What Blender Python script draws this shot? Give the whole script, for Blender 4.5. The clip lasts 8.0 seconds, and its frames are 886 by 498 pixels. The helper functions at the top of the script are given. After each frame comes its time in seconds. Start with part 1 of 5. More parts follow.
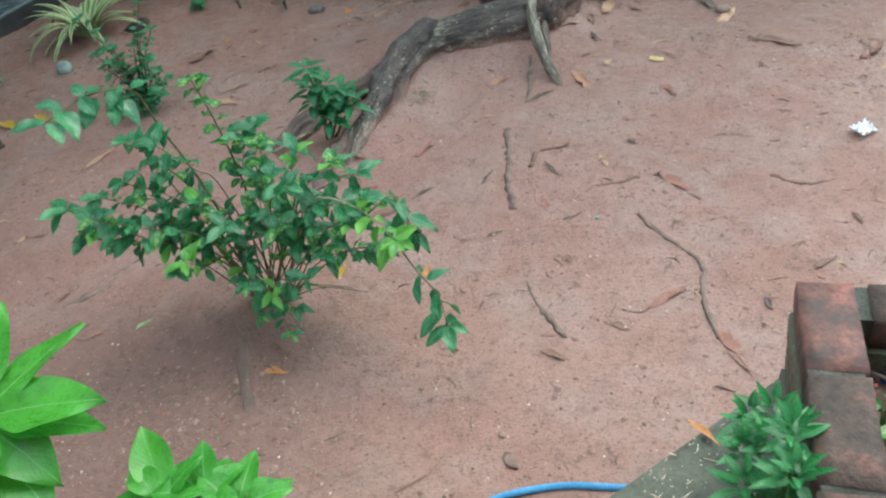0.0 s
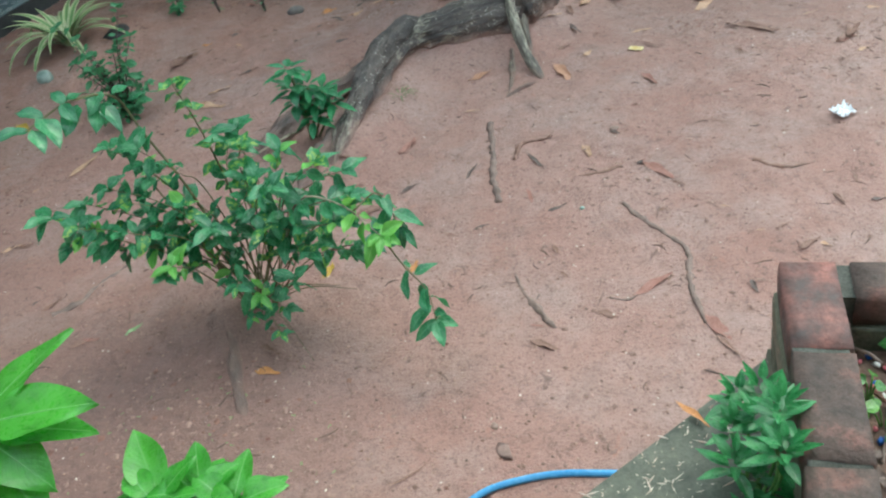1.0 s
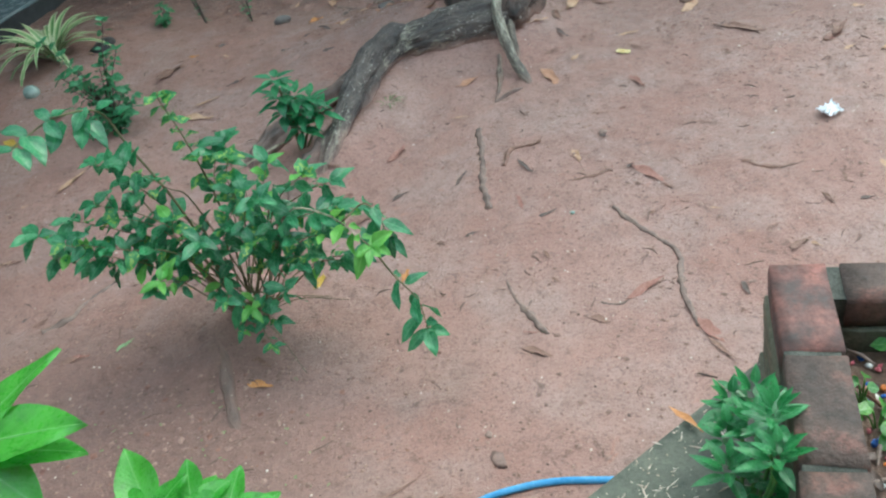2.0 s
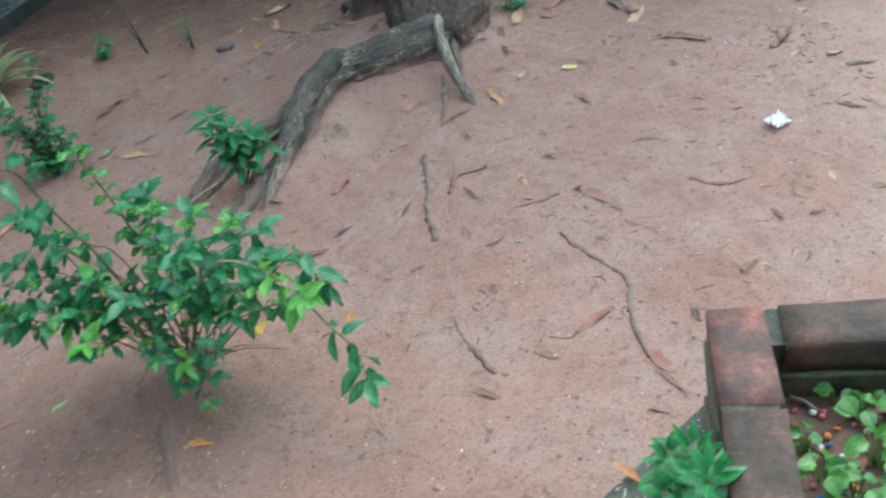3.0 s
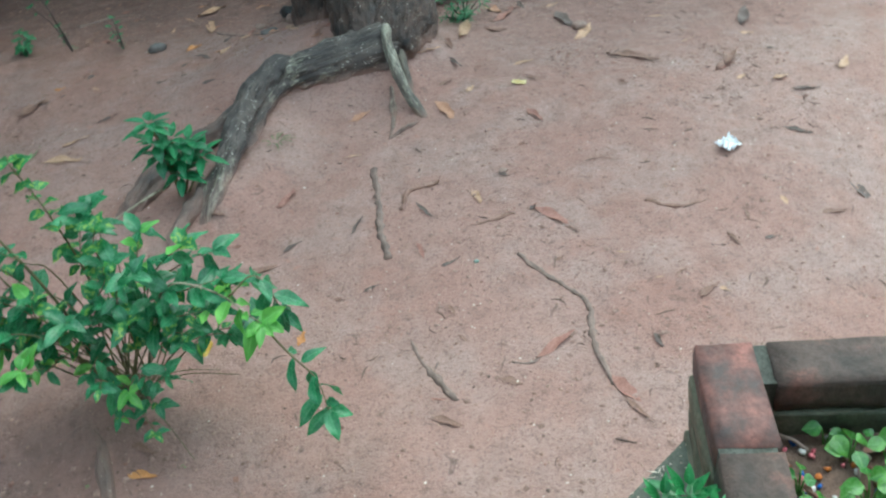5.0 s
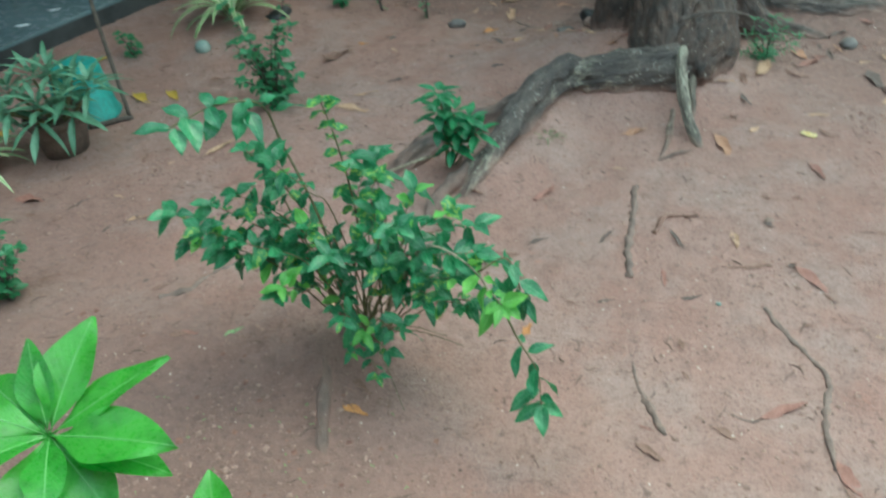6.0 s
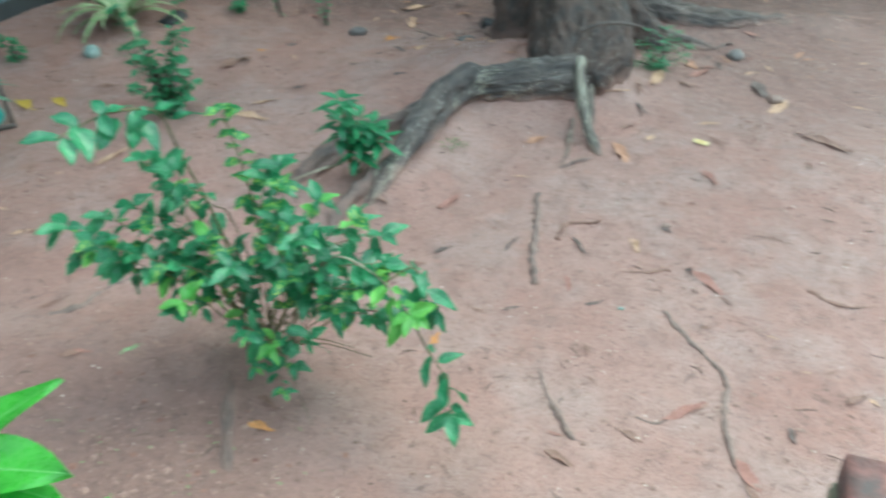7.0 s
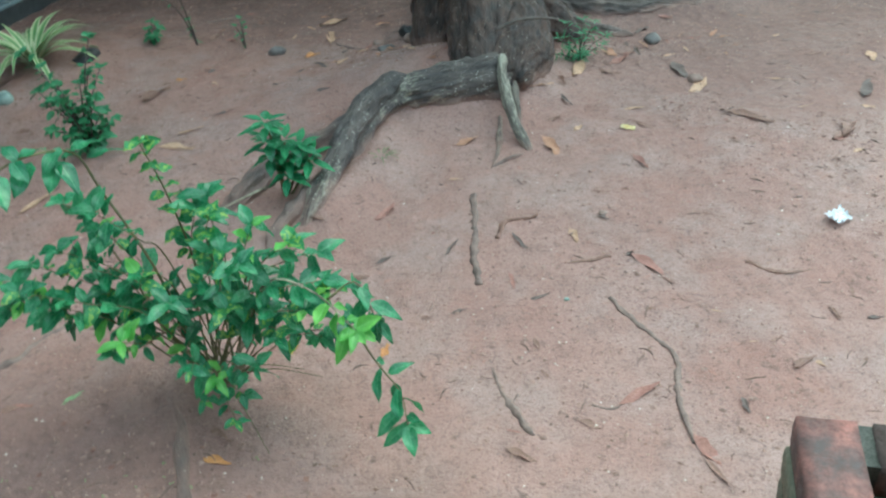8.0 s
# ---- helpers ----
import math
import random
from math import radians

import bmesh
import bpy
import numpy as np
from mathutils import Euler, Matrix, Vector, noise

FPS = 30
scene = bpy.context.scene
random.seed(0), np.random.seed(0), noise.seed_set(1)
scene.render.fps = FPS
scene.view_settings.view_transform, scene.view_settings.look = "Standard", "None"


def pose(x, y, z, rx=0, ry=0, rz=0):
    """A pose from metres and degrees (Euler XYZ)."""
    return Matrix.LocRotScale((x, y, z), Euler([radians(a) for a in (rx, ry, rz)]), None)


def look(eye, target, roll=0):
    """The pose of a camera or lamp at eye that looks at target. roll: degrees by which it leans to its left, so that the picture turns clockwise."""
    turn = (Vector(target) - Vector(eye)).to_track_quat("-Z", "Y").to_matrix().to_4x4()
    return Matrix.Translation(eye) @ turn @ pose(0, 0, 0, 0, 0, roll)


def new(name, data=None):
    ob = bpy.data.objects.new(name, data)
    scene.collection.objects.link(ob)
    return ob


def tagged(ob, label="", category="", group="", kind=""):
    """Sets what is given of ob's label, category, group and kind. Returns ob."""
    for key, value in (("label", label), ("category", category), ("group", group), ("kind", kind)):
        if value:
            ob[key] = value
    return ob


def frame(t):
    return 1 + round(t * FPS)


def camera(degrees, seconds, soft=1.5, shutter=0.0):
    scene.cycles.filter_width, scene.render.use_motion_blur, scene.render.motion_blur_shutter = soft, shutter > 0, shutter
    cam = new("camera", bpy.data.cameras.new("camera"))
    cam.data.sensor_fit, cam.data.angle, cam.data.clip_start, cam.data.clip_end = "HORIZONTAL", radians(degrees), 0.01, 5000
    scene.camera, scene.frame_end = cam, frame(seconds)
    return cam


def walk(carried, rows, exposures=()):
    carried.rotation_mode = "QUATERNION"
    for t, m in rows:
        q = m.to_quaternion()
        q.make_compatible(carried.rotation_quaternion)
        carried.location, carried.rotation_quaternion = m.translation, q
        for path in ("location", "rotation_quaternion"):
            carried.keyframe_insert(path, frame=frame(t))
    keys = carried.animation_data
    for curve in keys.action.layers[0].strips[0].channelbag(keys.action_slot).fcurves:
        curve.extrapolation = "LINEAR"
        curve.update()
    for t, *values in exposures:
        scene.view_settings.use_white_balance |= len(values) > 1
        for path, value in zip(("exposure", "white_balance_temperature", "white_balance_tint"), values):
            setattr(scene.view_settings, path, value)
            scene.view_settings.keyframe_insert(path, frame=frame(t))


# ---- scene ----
cam = camera(54.0, 8.0, soft=2.2, shutter=0.6)
PATH = [
    (0, (0.087, -0.125, 1.738), (0.026, 1.465, 0.526), -9.6),
    (0.5, (0.096, -0.139, 1.738), (0.042, 1.454, 0.53), -10.2),
    (1, (0.092, -0.14, 1.735), (0.055, 1.446, 0.516), -11.1),
    (2.3, (0.119, -0.112, 1.74), (0.107, 1.48, 0.529), -12.9),
    (2.5, (0.148, -0.078, 1.747), (0.142, 1.514, 0.537), -13.8),
    (3, (0.234, -0.011, 1.749), (0.261, 1.575, 0.531), -14.0),
    (3.5, (0.297, 0.017, 1.746), (0.364, 1.589, 0.512), -14.2),
    (4, (0.262, 0.054, 1.738), (0.342, 1.616, 0.49), -15.2),
    (4.2, (0.246, 0.076, 1.738), (0.327, 1.65, 0.506), -16.5),
    (5.3, (0.091, 0.107, 1.767), (0.286, 1.66, 0.522), -5.5),
    (5.5, (0.073, 0.099, 1.772), (0.174, 1.659, 0.524), -3.4),
    (5.6, (0.068, 0.094, 1.774), (0.089, 1.656, 0.534), -3.5),
    (5.7, (0.063, 0.090, 1.777), (-0.002, 1.652, 0.543), -4.0),
    (5.8, (0.059, 0.085, 1.779), (-0.095, 1.646, 0.552), -4.7),
    (5.9, (0.054, 0.081, 1.782), (-0.175, 1.651, 0.574), -4.6),
    (6, (0.049, 0.076, 1.784), (-0.23, 1.659, 0.593), -4.5),
    (6.5, (0.03, 0.074, 1.789), (-0.236, 1.688, 0.638), -2.9),
    (6.7, (0.031, 0.082, 1.784), (-0.165, 1.698, 0.626), -2.1),
    (7, (0.033, 0.095, 1.777), (-0.021, 1.705, 0.592), -0.6),
    (7.2, (0.039, 0.099, 1.774), (0.075, 1.705, 0.585), 0.2),
    (7.5, (0.049, 0.104, 1.77), (0.117, 1.702, 0.57), -1.0),
    (8, (0.057, 0.104, 1.765), (0.123, 1.722, 0.592), -4.4),
]
walk(cam, [(t, look(eye, target, roll)) for t, eye, target, roll in PATH], [(0.0, 1.44, 5930, -4), (1.0, 1.45, 5840, -6), (3.5, 1.46, 5530, -8), (5.5, 1.42, 5530, -15), (6.0, 1.43, 5600, -18), (6.5, 1.74, 5480, -14), (7.0, 1.76, 5420, -14), (7.5, 1.57, 5400, -15), (8.0, 1.52, 5400, -15)])

# ---- light: overcast, rainy sky ----
world = bpy.data.worlds.new("sky")
scene.world = world
world.use_nodes = True
wn = world.node_tree
sky = wn.nodes.new("ShaderNodeTexSky")
sky.sky_type = "NISHITA"
sky.sun_disc = False
sky.sun_elevation, sky.sun_rotation = radians(58), radians(50)
sky.air_density, sky.dust_density, sky.ozone_density = 1.0, 6.0, 1.0
# an even layer of rain cloud over the sky's own gradient
cloud = wn.nodes.new("ShaderNodeMix")
cloud.data_type = "RGBA"
cloud.inputs[0].default_value = 0.6
cloud.inputs[7].default_value = (3.5, 3.7, 3.9, 1)
wn.links.new(sky.outputs[0], cloud.inputs[6])
wn.links.new(cloud.outputs[2], wn.nodes["Background"].inputs[0])
wn.nodes["Background"].inputs[1].default_value = 0.18
sun_data = bpy.data.lights.new("sun", "SUN")
sun_data.energy, sun_data.angle, sun_data.color = 0.25, radians(90), (1.0, 0.98, 0.95)
sun = new("sun", sun_data)
sun.matrix_world = look((2.2, 1.9, 6.8), (0, 0, 0))


# ---- materials ----
def material(name):
    m = bpy.data.materials.new(name)
    m.use_nodes = True
    return m, m.node_tree.nodes, m.node_tree.links, m.node_tree.nodes["Principled BSDF"]


def noise_node(n, l, scale, detail=4.0, rough=0.55, vector=None):
    t = n.new("ShaderNodeTexNoise")
    t.inputs["Scale"].default_value, t.inputs["Detail"].default_value, t.inputs["Roughness"].default_value = scale, detail, rough
    if vector is not None:
        l.new(vector, t.inputs["Vector"])
    return t.outputs["Fac"]


def ramp(n, l, fac, *stops):
    r = n.new("ShaderNodeValToRGB")
    e = r.color_ramp.elements
    while len(e) < len(stops):
        e.new(0.5)
    for el, (pos, col) in zip(e, stops):
        el.position, el.color = pos, (*col, 1) if len(col) == 3 else col
    l.new(fac, r.inputs[0])
    return r.outputs[0]


def mix(n, l, fac, a, b, mode="MIX"):
    m = n.new("ShaderNodeMix")
    m.data_type, m.blend_type = "RGBA", mode
    for sock, v in ((m.inputs[0], fac), (m.inputs[6], a), (m.inputs[7], b)):
        if isinstance(v, (int, float)):
            sock.default_value = v
        elif isinstance(v, tuple):
            sock.default_value = (*v, 1)
        else:
            l.new(v, sock)
    return m.outputs[2]


def grey(v):
    return (v, v, v)


def bump(n, l, bsdf, height, strength, distance):
    b = n.new("ShaderNodeBump")
    b.inputs["Strength"].default_value, b.inputs["Distance"].default_value = strength, distance
    l.new(height, b.inputs["Height"])
    l.new(b.outputs[0], bsdf.inputs["Normal"])


def coords(n, which="Object"):
    return n.new("ShaderNodeTexCoord").outputs[which]


def soil_material(name, light, dark, damp):
    m, n, l, b = material(name)
    c = coords(n)
    big = noise_node(n, l, 1.3, 5, 0.6, c)
    silt = noise_node(n, l, 3.1, 4, 0.55, c)
    mid = noise_node(n, l, 9, 6, 0.65, c)
    clump = noise_node(n, l, 34, 5, 0.7, c)
    fine = noise_node(n, l, 90, 4, 0.7, c)
    speck = noise_node(n, l, 210, 2, 0.6, c)
    col = mix(n, l, ramp(n, l, big, (0.36, grey(0)), (0.64, grey(1))), light, dark)
    # grey wet silt in shallow pans, redder crumbs between them
    col = mix(n, l, ramp(n, l, silt, (0.46, grey(0)), (0.62, grey(0.55))), col, (0.39, 0.277, 0.243))
    col = mix(n, l, ramp(n, l, mid, (0.50, grey(0)), (0.75, grey(0.42))), col, damp)
    col = mix(n, l, ramp(n, l, clump, (0.30, grey(0.75)), (0.45, grey(0))), col, damp)
    col = mix(n, l, ramp(n, l, clump, (0.58, grey(0)), (0.74, grey(0.45))), col, (0.44, 0.235, 0.18))
    col = mix(n, l, ramp(n, l, fine, (0.36, grey(0.55)), (0.50, grey(0))), col, damp)
    # wisps of rotted leaf worked into the surface, and rusty flakes
    swirl = n.new("ShaderNodeTexNoise")
    swirl.inputs["Scale"].default_value, swirl.inputs["Detail"].default_value, swirl.inputs["Distortion"].default_value = 13.0, 5.0, 2.2
    l.new(c, swirl.inputs["Vector"])
    col = mix(n, l, ramp(n, l, swirl.outputs["Fac"], (0.24, grey(0.8)), (0.36, grey(0))), col, tuple(v * 0.75 for v in damp))
    col = mix(n, l, ramp(n, l, swirl.outputs["Fac"], (0.64, grey(0)), (0.74, grey(0.6))), col, (0.40, 0.19, 0.135))
    col = mix(n, l, ramp(n, l, speck, (0.64, grey(0)), (0.72, grey(0.5))), col, (0.56, 0.42, 0.36))
    # damp, humus-dark stretches under plants and, with shade painted in, round the tree foot
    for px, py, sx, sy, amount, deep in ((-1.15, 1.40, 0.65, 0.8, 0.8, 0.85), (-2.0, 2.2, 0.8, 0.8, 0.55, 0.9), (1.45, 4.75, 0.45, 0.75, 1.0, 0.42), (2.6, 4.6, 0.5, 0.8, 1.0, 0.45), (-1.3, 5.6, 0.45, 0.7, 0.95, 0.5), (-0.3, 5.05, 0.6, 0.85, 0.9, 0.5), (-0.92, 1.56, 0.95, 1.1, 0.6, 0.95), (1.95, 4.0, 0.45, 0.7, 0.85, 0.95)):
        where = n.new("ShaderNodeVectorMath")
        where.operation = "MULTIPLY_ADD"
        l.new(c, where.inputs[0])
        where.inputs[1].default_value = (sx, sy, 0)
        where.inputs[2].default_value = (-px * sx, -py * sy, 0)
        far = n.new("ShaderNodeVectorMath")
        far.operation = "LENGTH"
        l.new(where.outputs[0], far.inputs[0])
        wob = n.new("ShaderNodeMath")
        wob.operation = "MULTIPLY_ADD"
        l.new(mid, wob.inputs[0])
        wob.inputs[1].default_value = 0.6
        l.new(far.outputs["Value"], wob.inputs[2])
        humus_shade = mix(n, l, ramp(n, l, clump, (0.35, grey(0)), (0.65, grey(1))), tuple(v * deep for v in damp), tuple(v * (deep + 0.45) for v in damp))
        col = mix(n, l, ramp(n, l, wob.outputs[0], (0.55, grey(amount)), (1.3, grey(0))), col, humus_shade)
    l.new(col, b.inputs["Base Color"])
    l.new(ramp(n, l, silt, (0.40, grey(0.68)), (0.62, grey(0.42))), b.inputs["Roughness"])
    b.inputs["Specular IOR Level"].default_value = 0.5
    h = mix(n, l, 0.45, mid, clump)
    h = mix(n, l, 0.35, h, fine)
    h = mix(n, l, 0.15, h, speck)
    bump(n, l, b, h, 0.75, 0.024)
    return m


def leaf_material(name, low, high, vein, rough=0.28, glow=0.22, patches=None, ribs=0.3, veins=8.0):
    m, n, l, b = material(name)
    info = n.new("ShaderNodeObjectInfo").outputs["Random"]
    c = coords(n)
    uv = n.new("ShaderNodeSeparateXYZ")
    l.new(coords(n, "UV"), uv.inputs[0])
    blotch = noise_node(n, l, 35, 4, 0.6, c)
    col = mix(n, l, info, low, high)
    col = mix(n, l, ramp(n, l, blotch, (0.42, grey(0)), (0.72, grey(0.45))), col, high)
    col = mix(n, l, ramp(n, l, noise_node(n, l, 14, 3, 0.6, c), (0.38, grey(0.6)), (0.52, grey(0))), col, tuple(v * 0.55 for v in low))
    if patches:
        p = noise_node(n, l, 60, 2, 0.5, c)
        col = mix(n, l, ramp(n, l, p, (0.50, grey(0)), (0.56, grey(0.9))), col, patches)
    rib = ramp(n, l, uv.outputs[1], (0.455, grey(0)), (0.495, grey(0.75)), (0.505, grey(0.75)), (0.545, grey(0)))
    # side veins run from the midrib forward to the edge
    def maths(kind, a, k, add=None):
        q = n.new("ShaderNodeMath")
        q.operation = kind
        l.new(a, q.inputs[0])
        q.inputs[1].default_value = k
        if add is not None:
            l.new(add, q.inputs[2])
        return q.outputs[0]

    off = maths("ABSOLUTE", maths("SUBTRACT", uv.outputs[1], 0.5), 0)
    run = maths("MULTIPLY_ADD", off, -veins * 0.62, maths("MULTIPLY", uv.outputs[0], veins))
    wave = maths("ABSOLUTE", maths("SINE", maths("MULTIPLY", run, math.pi), 0), 0)
    groove = ramp(n, l, wave, (0.0, grey(0)), (0.35, grey(0.8)), (1.0, grey(1)))
    col = mix(n, l, ramp(n, l, wave, (0.02, grey(0.2)), (0.16, grey(0))), col, vein)
    col = mix(n, l, rib, col, vein)
    l.new(col, b.inputs["Base Color"])
    b.inputs["Specular IOR Level"].default_value = 0.55
    # a film of rain on the blade
    b.inputs["Coat Weight"].default_value = 0.35
    b.inputs["Coat Roughness"].default_value = 0.09
    dull = ramp(n, l, noise_node(n, l, 120, 3, 0.6, c), (0.35, grey(rough)), (0.65, grey(min(rough + 0.3, 1.0))))
    l.new(dull, b.inputs["Roughness"])
    bump(n, l, b, mix(n, l, ribs, noise_node(n, l, 65, 4, 0.65, c), groove), 0.55, 0.004)
    thin = n.new("ShaderNodeBsdfTranslucent")
    l.new(mix(n, l, 0.4, col, high), thin.inputs[0])
    both = n.new("ShaderNodeMixShader")
    both.inputs[0].default_value = glow
    l.new(b.outputs[0], both.inputs[1])
    l.new(thin.outputs[0], both.inputs[2])
    l.new(both.outputs[0], n["Material Output"].inputs[0])
    return m


def rough_material(name, stops, scale, rough=0.7, relief=0.4, distance=0.01, fine=None, spec=0.4, vector="Object", stretch=None, shift=True):
    """A mottled surface: a coarse noise through colour stops, a fine one over it, bump from both."""
    m, n, l, b = material(name)
    c = coords(n, vector)
    if stretch:
        mp = n.new("ShaderNodeMapping")
        mp.inputs["Scale"].default_value = stretch
        l.new(c, mp.inputs[0])
        c = mp.outputs[0]
    if shift:
        add = n.new("ShaderNodeVectorMath")
        add.operation = "MULTIPLY_ADD"
        add.inputs[1].default_value = (1, 1, 1)
        l.new(c, add.inputs[0])
        sc = n.new("ShaderNodeMath")
        sc.operation = "MULTIPLY"
        sc.inputs[1].default_value = 37.0
        l.new(n.new("ShaderNodeObjectInfo").outputs["Random"], sc.inputs[0])
        l.new(sc.outputs[0], add.inputs[2])
        c = add.outputs[0]
    a = noise_node(n, l, scale, 5, 0.6, c)
    f = noise_node(n, l, scale * 9, 4, 0.7, c)
    col = ramp(n, l, a, *stops)
    if fine:
        col = mix(n, l, ramp(n, l, f, (0.45, grey(0)), (0.65, grey(0.6))), col, fine)
    l.new(col, b.inputs["Base Color"])
    l.new(ramp(n, l, f, (0.3, grey(max(rough - 0.15, 0.05))), (0.7, grey(min(rough + 0.15, 1)))), b.inputs["Roughness"])
    b.inputs["Specular IOR Level"].default_value = spec
    bump(n, l, b, mix(n, l, 0.4, a, f), relief, distance)
    return m


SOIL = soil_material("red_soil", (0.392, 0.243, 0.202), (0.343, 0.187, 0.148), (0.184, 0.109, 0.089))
BED_SOIL = rough_material("planter_soil", ((0.35, (0.115, 0.076, 0.058)), (0.65, (0.25, 0.16, 0.12))), 22, 0.55, 0.8, 0.015, (0.075, 0.052, 0.042))
LEAF_DARK = leaf_material("leaf_dark", (0.038, 0.19, 0.084), (0.108, 0.40, 0.158), (0.14, 0.43, 0.18), 0.15, 0.35, None, 0.2)
LEAF_LIME = leaf_material("leaf_lime", (0.15, 0.50, 0.085), (0.27, 0.65, 0.115), (0.34, 0.68, 0.20), 0.3, 0.35)
LEAF_MOTTLED = leaf_material("leaf_mottled", (0.05, 0.26, 0.07), (0.08, 0.36, 0.10), (0.2, 0.45, 0.12), 0.3, 0.3, (0.32, 0.50, 0.08))
LEAF_BROAD = leaf_material("leaf_broad", (0.075, 0.355, 0.032), (0.130, 0.49, 0.055), (0.22, 0.56, 0.14), 0.2, 0.34, None, 0.14, 14.0)
LEAF_SLIM = leaf_material("leaf_slim", (0.036, 0.215, 0.06), (0.09, 0.39, 0.115), (0.13, 0.44, 0.16), 0.2, 0.26, None, 0.15)
LEAF_HEART = leaf_material("leaf_heart", (0.05, 0.225, 0.038), (0.20, 0.48, 0.075), (0.24, 0.50, 0.15), 0.16, 0.25, None, 0.1, 5.0)
LEAF_GREY = leaf_material("leaf_grey", (0.09, 0.23, 0.125), (0.22, 0.41, 0.25), (0.25, 0.42, 0.28), 0.3, 0.15)
LEAF_WEED = leaf_material("leaf_weed", (0.19, 0.25, 0.11), (0.30, 0.37, 0.17), (0.30, 0.37, 0.17), 0.5)
LEAF_FINE = leaf_material("leaf_fine", (0.06, 0.25, 0.10), (0.13, 0.39, 0.16), (0.13, 0.36, 0.15), 0.3, 0.25, None, 0.1)


def bark_material(name, dark, mid, pale, flecks=0.66):
    """Wet bark with weathered bare wood showing in streaks along the grain; the meshes carry the grain and how bare they are."""
    m, n, l, b = material(name)

    def carried(which, out):
        a = n.new("ShaderNodeAttribute")
        a.attribute_name = which
        return a.outputs[out]

    def stretched(v, scale):
        mp = n.new("ShaderNodeMapping")
        mp.inputs["Scale"].default_value = scale
        l.new(v, mp.inputs[0])
        return mp.outputs[0]

    def sums(a, ka, c, kc):
        m1 = n.new("ShaderNodeMath")
        m1.operation = "MULTIPLY"
        l.new(a, m1.inputs[0])
        m1.inputs[1].default_value = ka
        m2 = n.new("ShaderNodeMath")
        m2.operation = "MULTIPLY_ADD"
        l.new(c, m2.inputs[0])
        m2.inputs[1].default_value = kc
        l.new(m1.outputs[0], m2.inputs[2])
        return m2.outputs[0]

    g = carried("grain", "Vector")
    bare = carried("bare", "Fac")
    streak = noise_node(n, l, 1.0, 6, 0.62, stretched(g, (22, 95, 95)))
    cracks = noise_node(n, l, 1.0, 4, 0.6, stretched(g, (20, 120, 120)))
    patch = noise_node(n, l, 1.0, 5, 0.6, stretched(g, (9, 16, 16)))
    dots = noise_node(n, l, 1.0, 2, 0.5, stretched(g, (75, 130, 130)))
    col = mix(n, l, ramp(n, l, patch, (0.35, grey(0)), (0.65, grey(1))), dark, mid)
    show = sums(sums(streak, 0.55, patch, 0.45), 1.0, bare, 0.35)
    wood = mix(n, l, ramp(n, l, streak, (0.38, grey(0)), (0.62, grey(1))), tuple(v * 0.55 for v in pale), pale)
    col = mix(n, l, ramp(n, l, show, (0.615, grey(0)), (0.70, grey(0.8))), col, wood)
    col = mix(n, l, ramp(n, l, cracks, (0.36, grey(0.85)), (0.44, grey(0))), col, tuple(v * 0.5 for v in dark))
    col = mix(n, l, ramp(n, l, sums(dots, 0.8, patch, 0.25), (flecks, grey(0)), (flecks + 0.035, grey(0.9))), col, (0.60, 0.57, 0.50))
    mud = sums(patch, 0.6, carried("mud", "Fac"), 1.0)
    col = mix(n, l, ramp(n, l, mud, (0.55, grey(0)), (0.95, grey(0.9))), col, (0.30, 0.188, 0.15))
    l.new(col, b.inputs["Base Color"])
    l.new(ramp(n, l, patch, (0.3, grey(0.42)), (0.7, grey(0.75))), b.inputs["Roughness"])
    b.inputs["Specular IOR Level"].default_value = 0.45
    bump(n, l, b, mix(n, l, 0.45, streak, cracks), 1.0, 0.022)
    return m


def striped_material():
    m, n, l, b = material("leaf_striped")
    uv = n.new("ShaderNodeSeparateXYZ")
    l.new(coords(n, "UV"), uv.inputs[0])
    col = ramp(n, l, uv.outputs[1], (0.0, (0.58, 0.61, 0.38)), (0.22, (0.50, 0.55, 0.30)), (0.38, (0.16, 0.31, 0.10)), (0.62, (0.13, 0.28, 0.085)), (0.78, (0.50, 0.55, 0.30)), (1.0, (0.58, 0.61, 0.38)))
    col = mix(n, l, ramp(n, l, noise_node(n, l, 30, 3, 0.5, coords(n)), (0.45, grey(0)), (0.7, grey(0.4))), col, (0.12, 0.26, 0.08))
    l.new(col, b.inputs["Base Color"])
    b.inputs["Roughness"].default_value = 0.38
    return m


LEAF_STRIPED = striped_material()
STEM = rough_material("green_brown_stem", ((0.35, (0.11, 0.10, 0.05)), (0.65, (0.20, 0.19, 0.09))), 40, 0.6, 0.3, 0.003)
STEM_GREEN = rough_material("green_stem", ((0.35, (0.10, 0.26, 0.06)), (0.65, (0.18, 0.36, 0.09))), 40, 0.5, 0.2, 0.003)
STEM_DARK = rough_material("dark_stem", ((0.35, (0.06, 0.05, 0.043)), (0.65, (0.13, 0.105, 0.088))), 30, 0.7, 0.4, 0.004)
STEM_TALL = rough_material("sapling_bark", ((0.35, (0.085, 0.07, 0.058)), (0.65, (0.17, 0.14, 0.115))), 30, 0.7, 0.4, 0.004)
ROOT_BARK = bark_material("root_bark", (0.070, 0.060, 0.056), (0.152, 0.126, 0.108), (0.45, 0.425, 0.33))
TRUNK_BARK = bark_material("trunk_bark", (0.042, 0.034, 0.031), (0.122, 0.077, 0.058), (0.40, 0.37, 0.30), 0.69)
MUDDY_BARK = bark_material("muddy_root_bark", (0.085, 0.072, 0.066), (0.17, 0.135, 0.115), (0.36, 0.32, 0.26), 0.70)
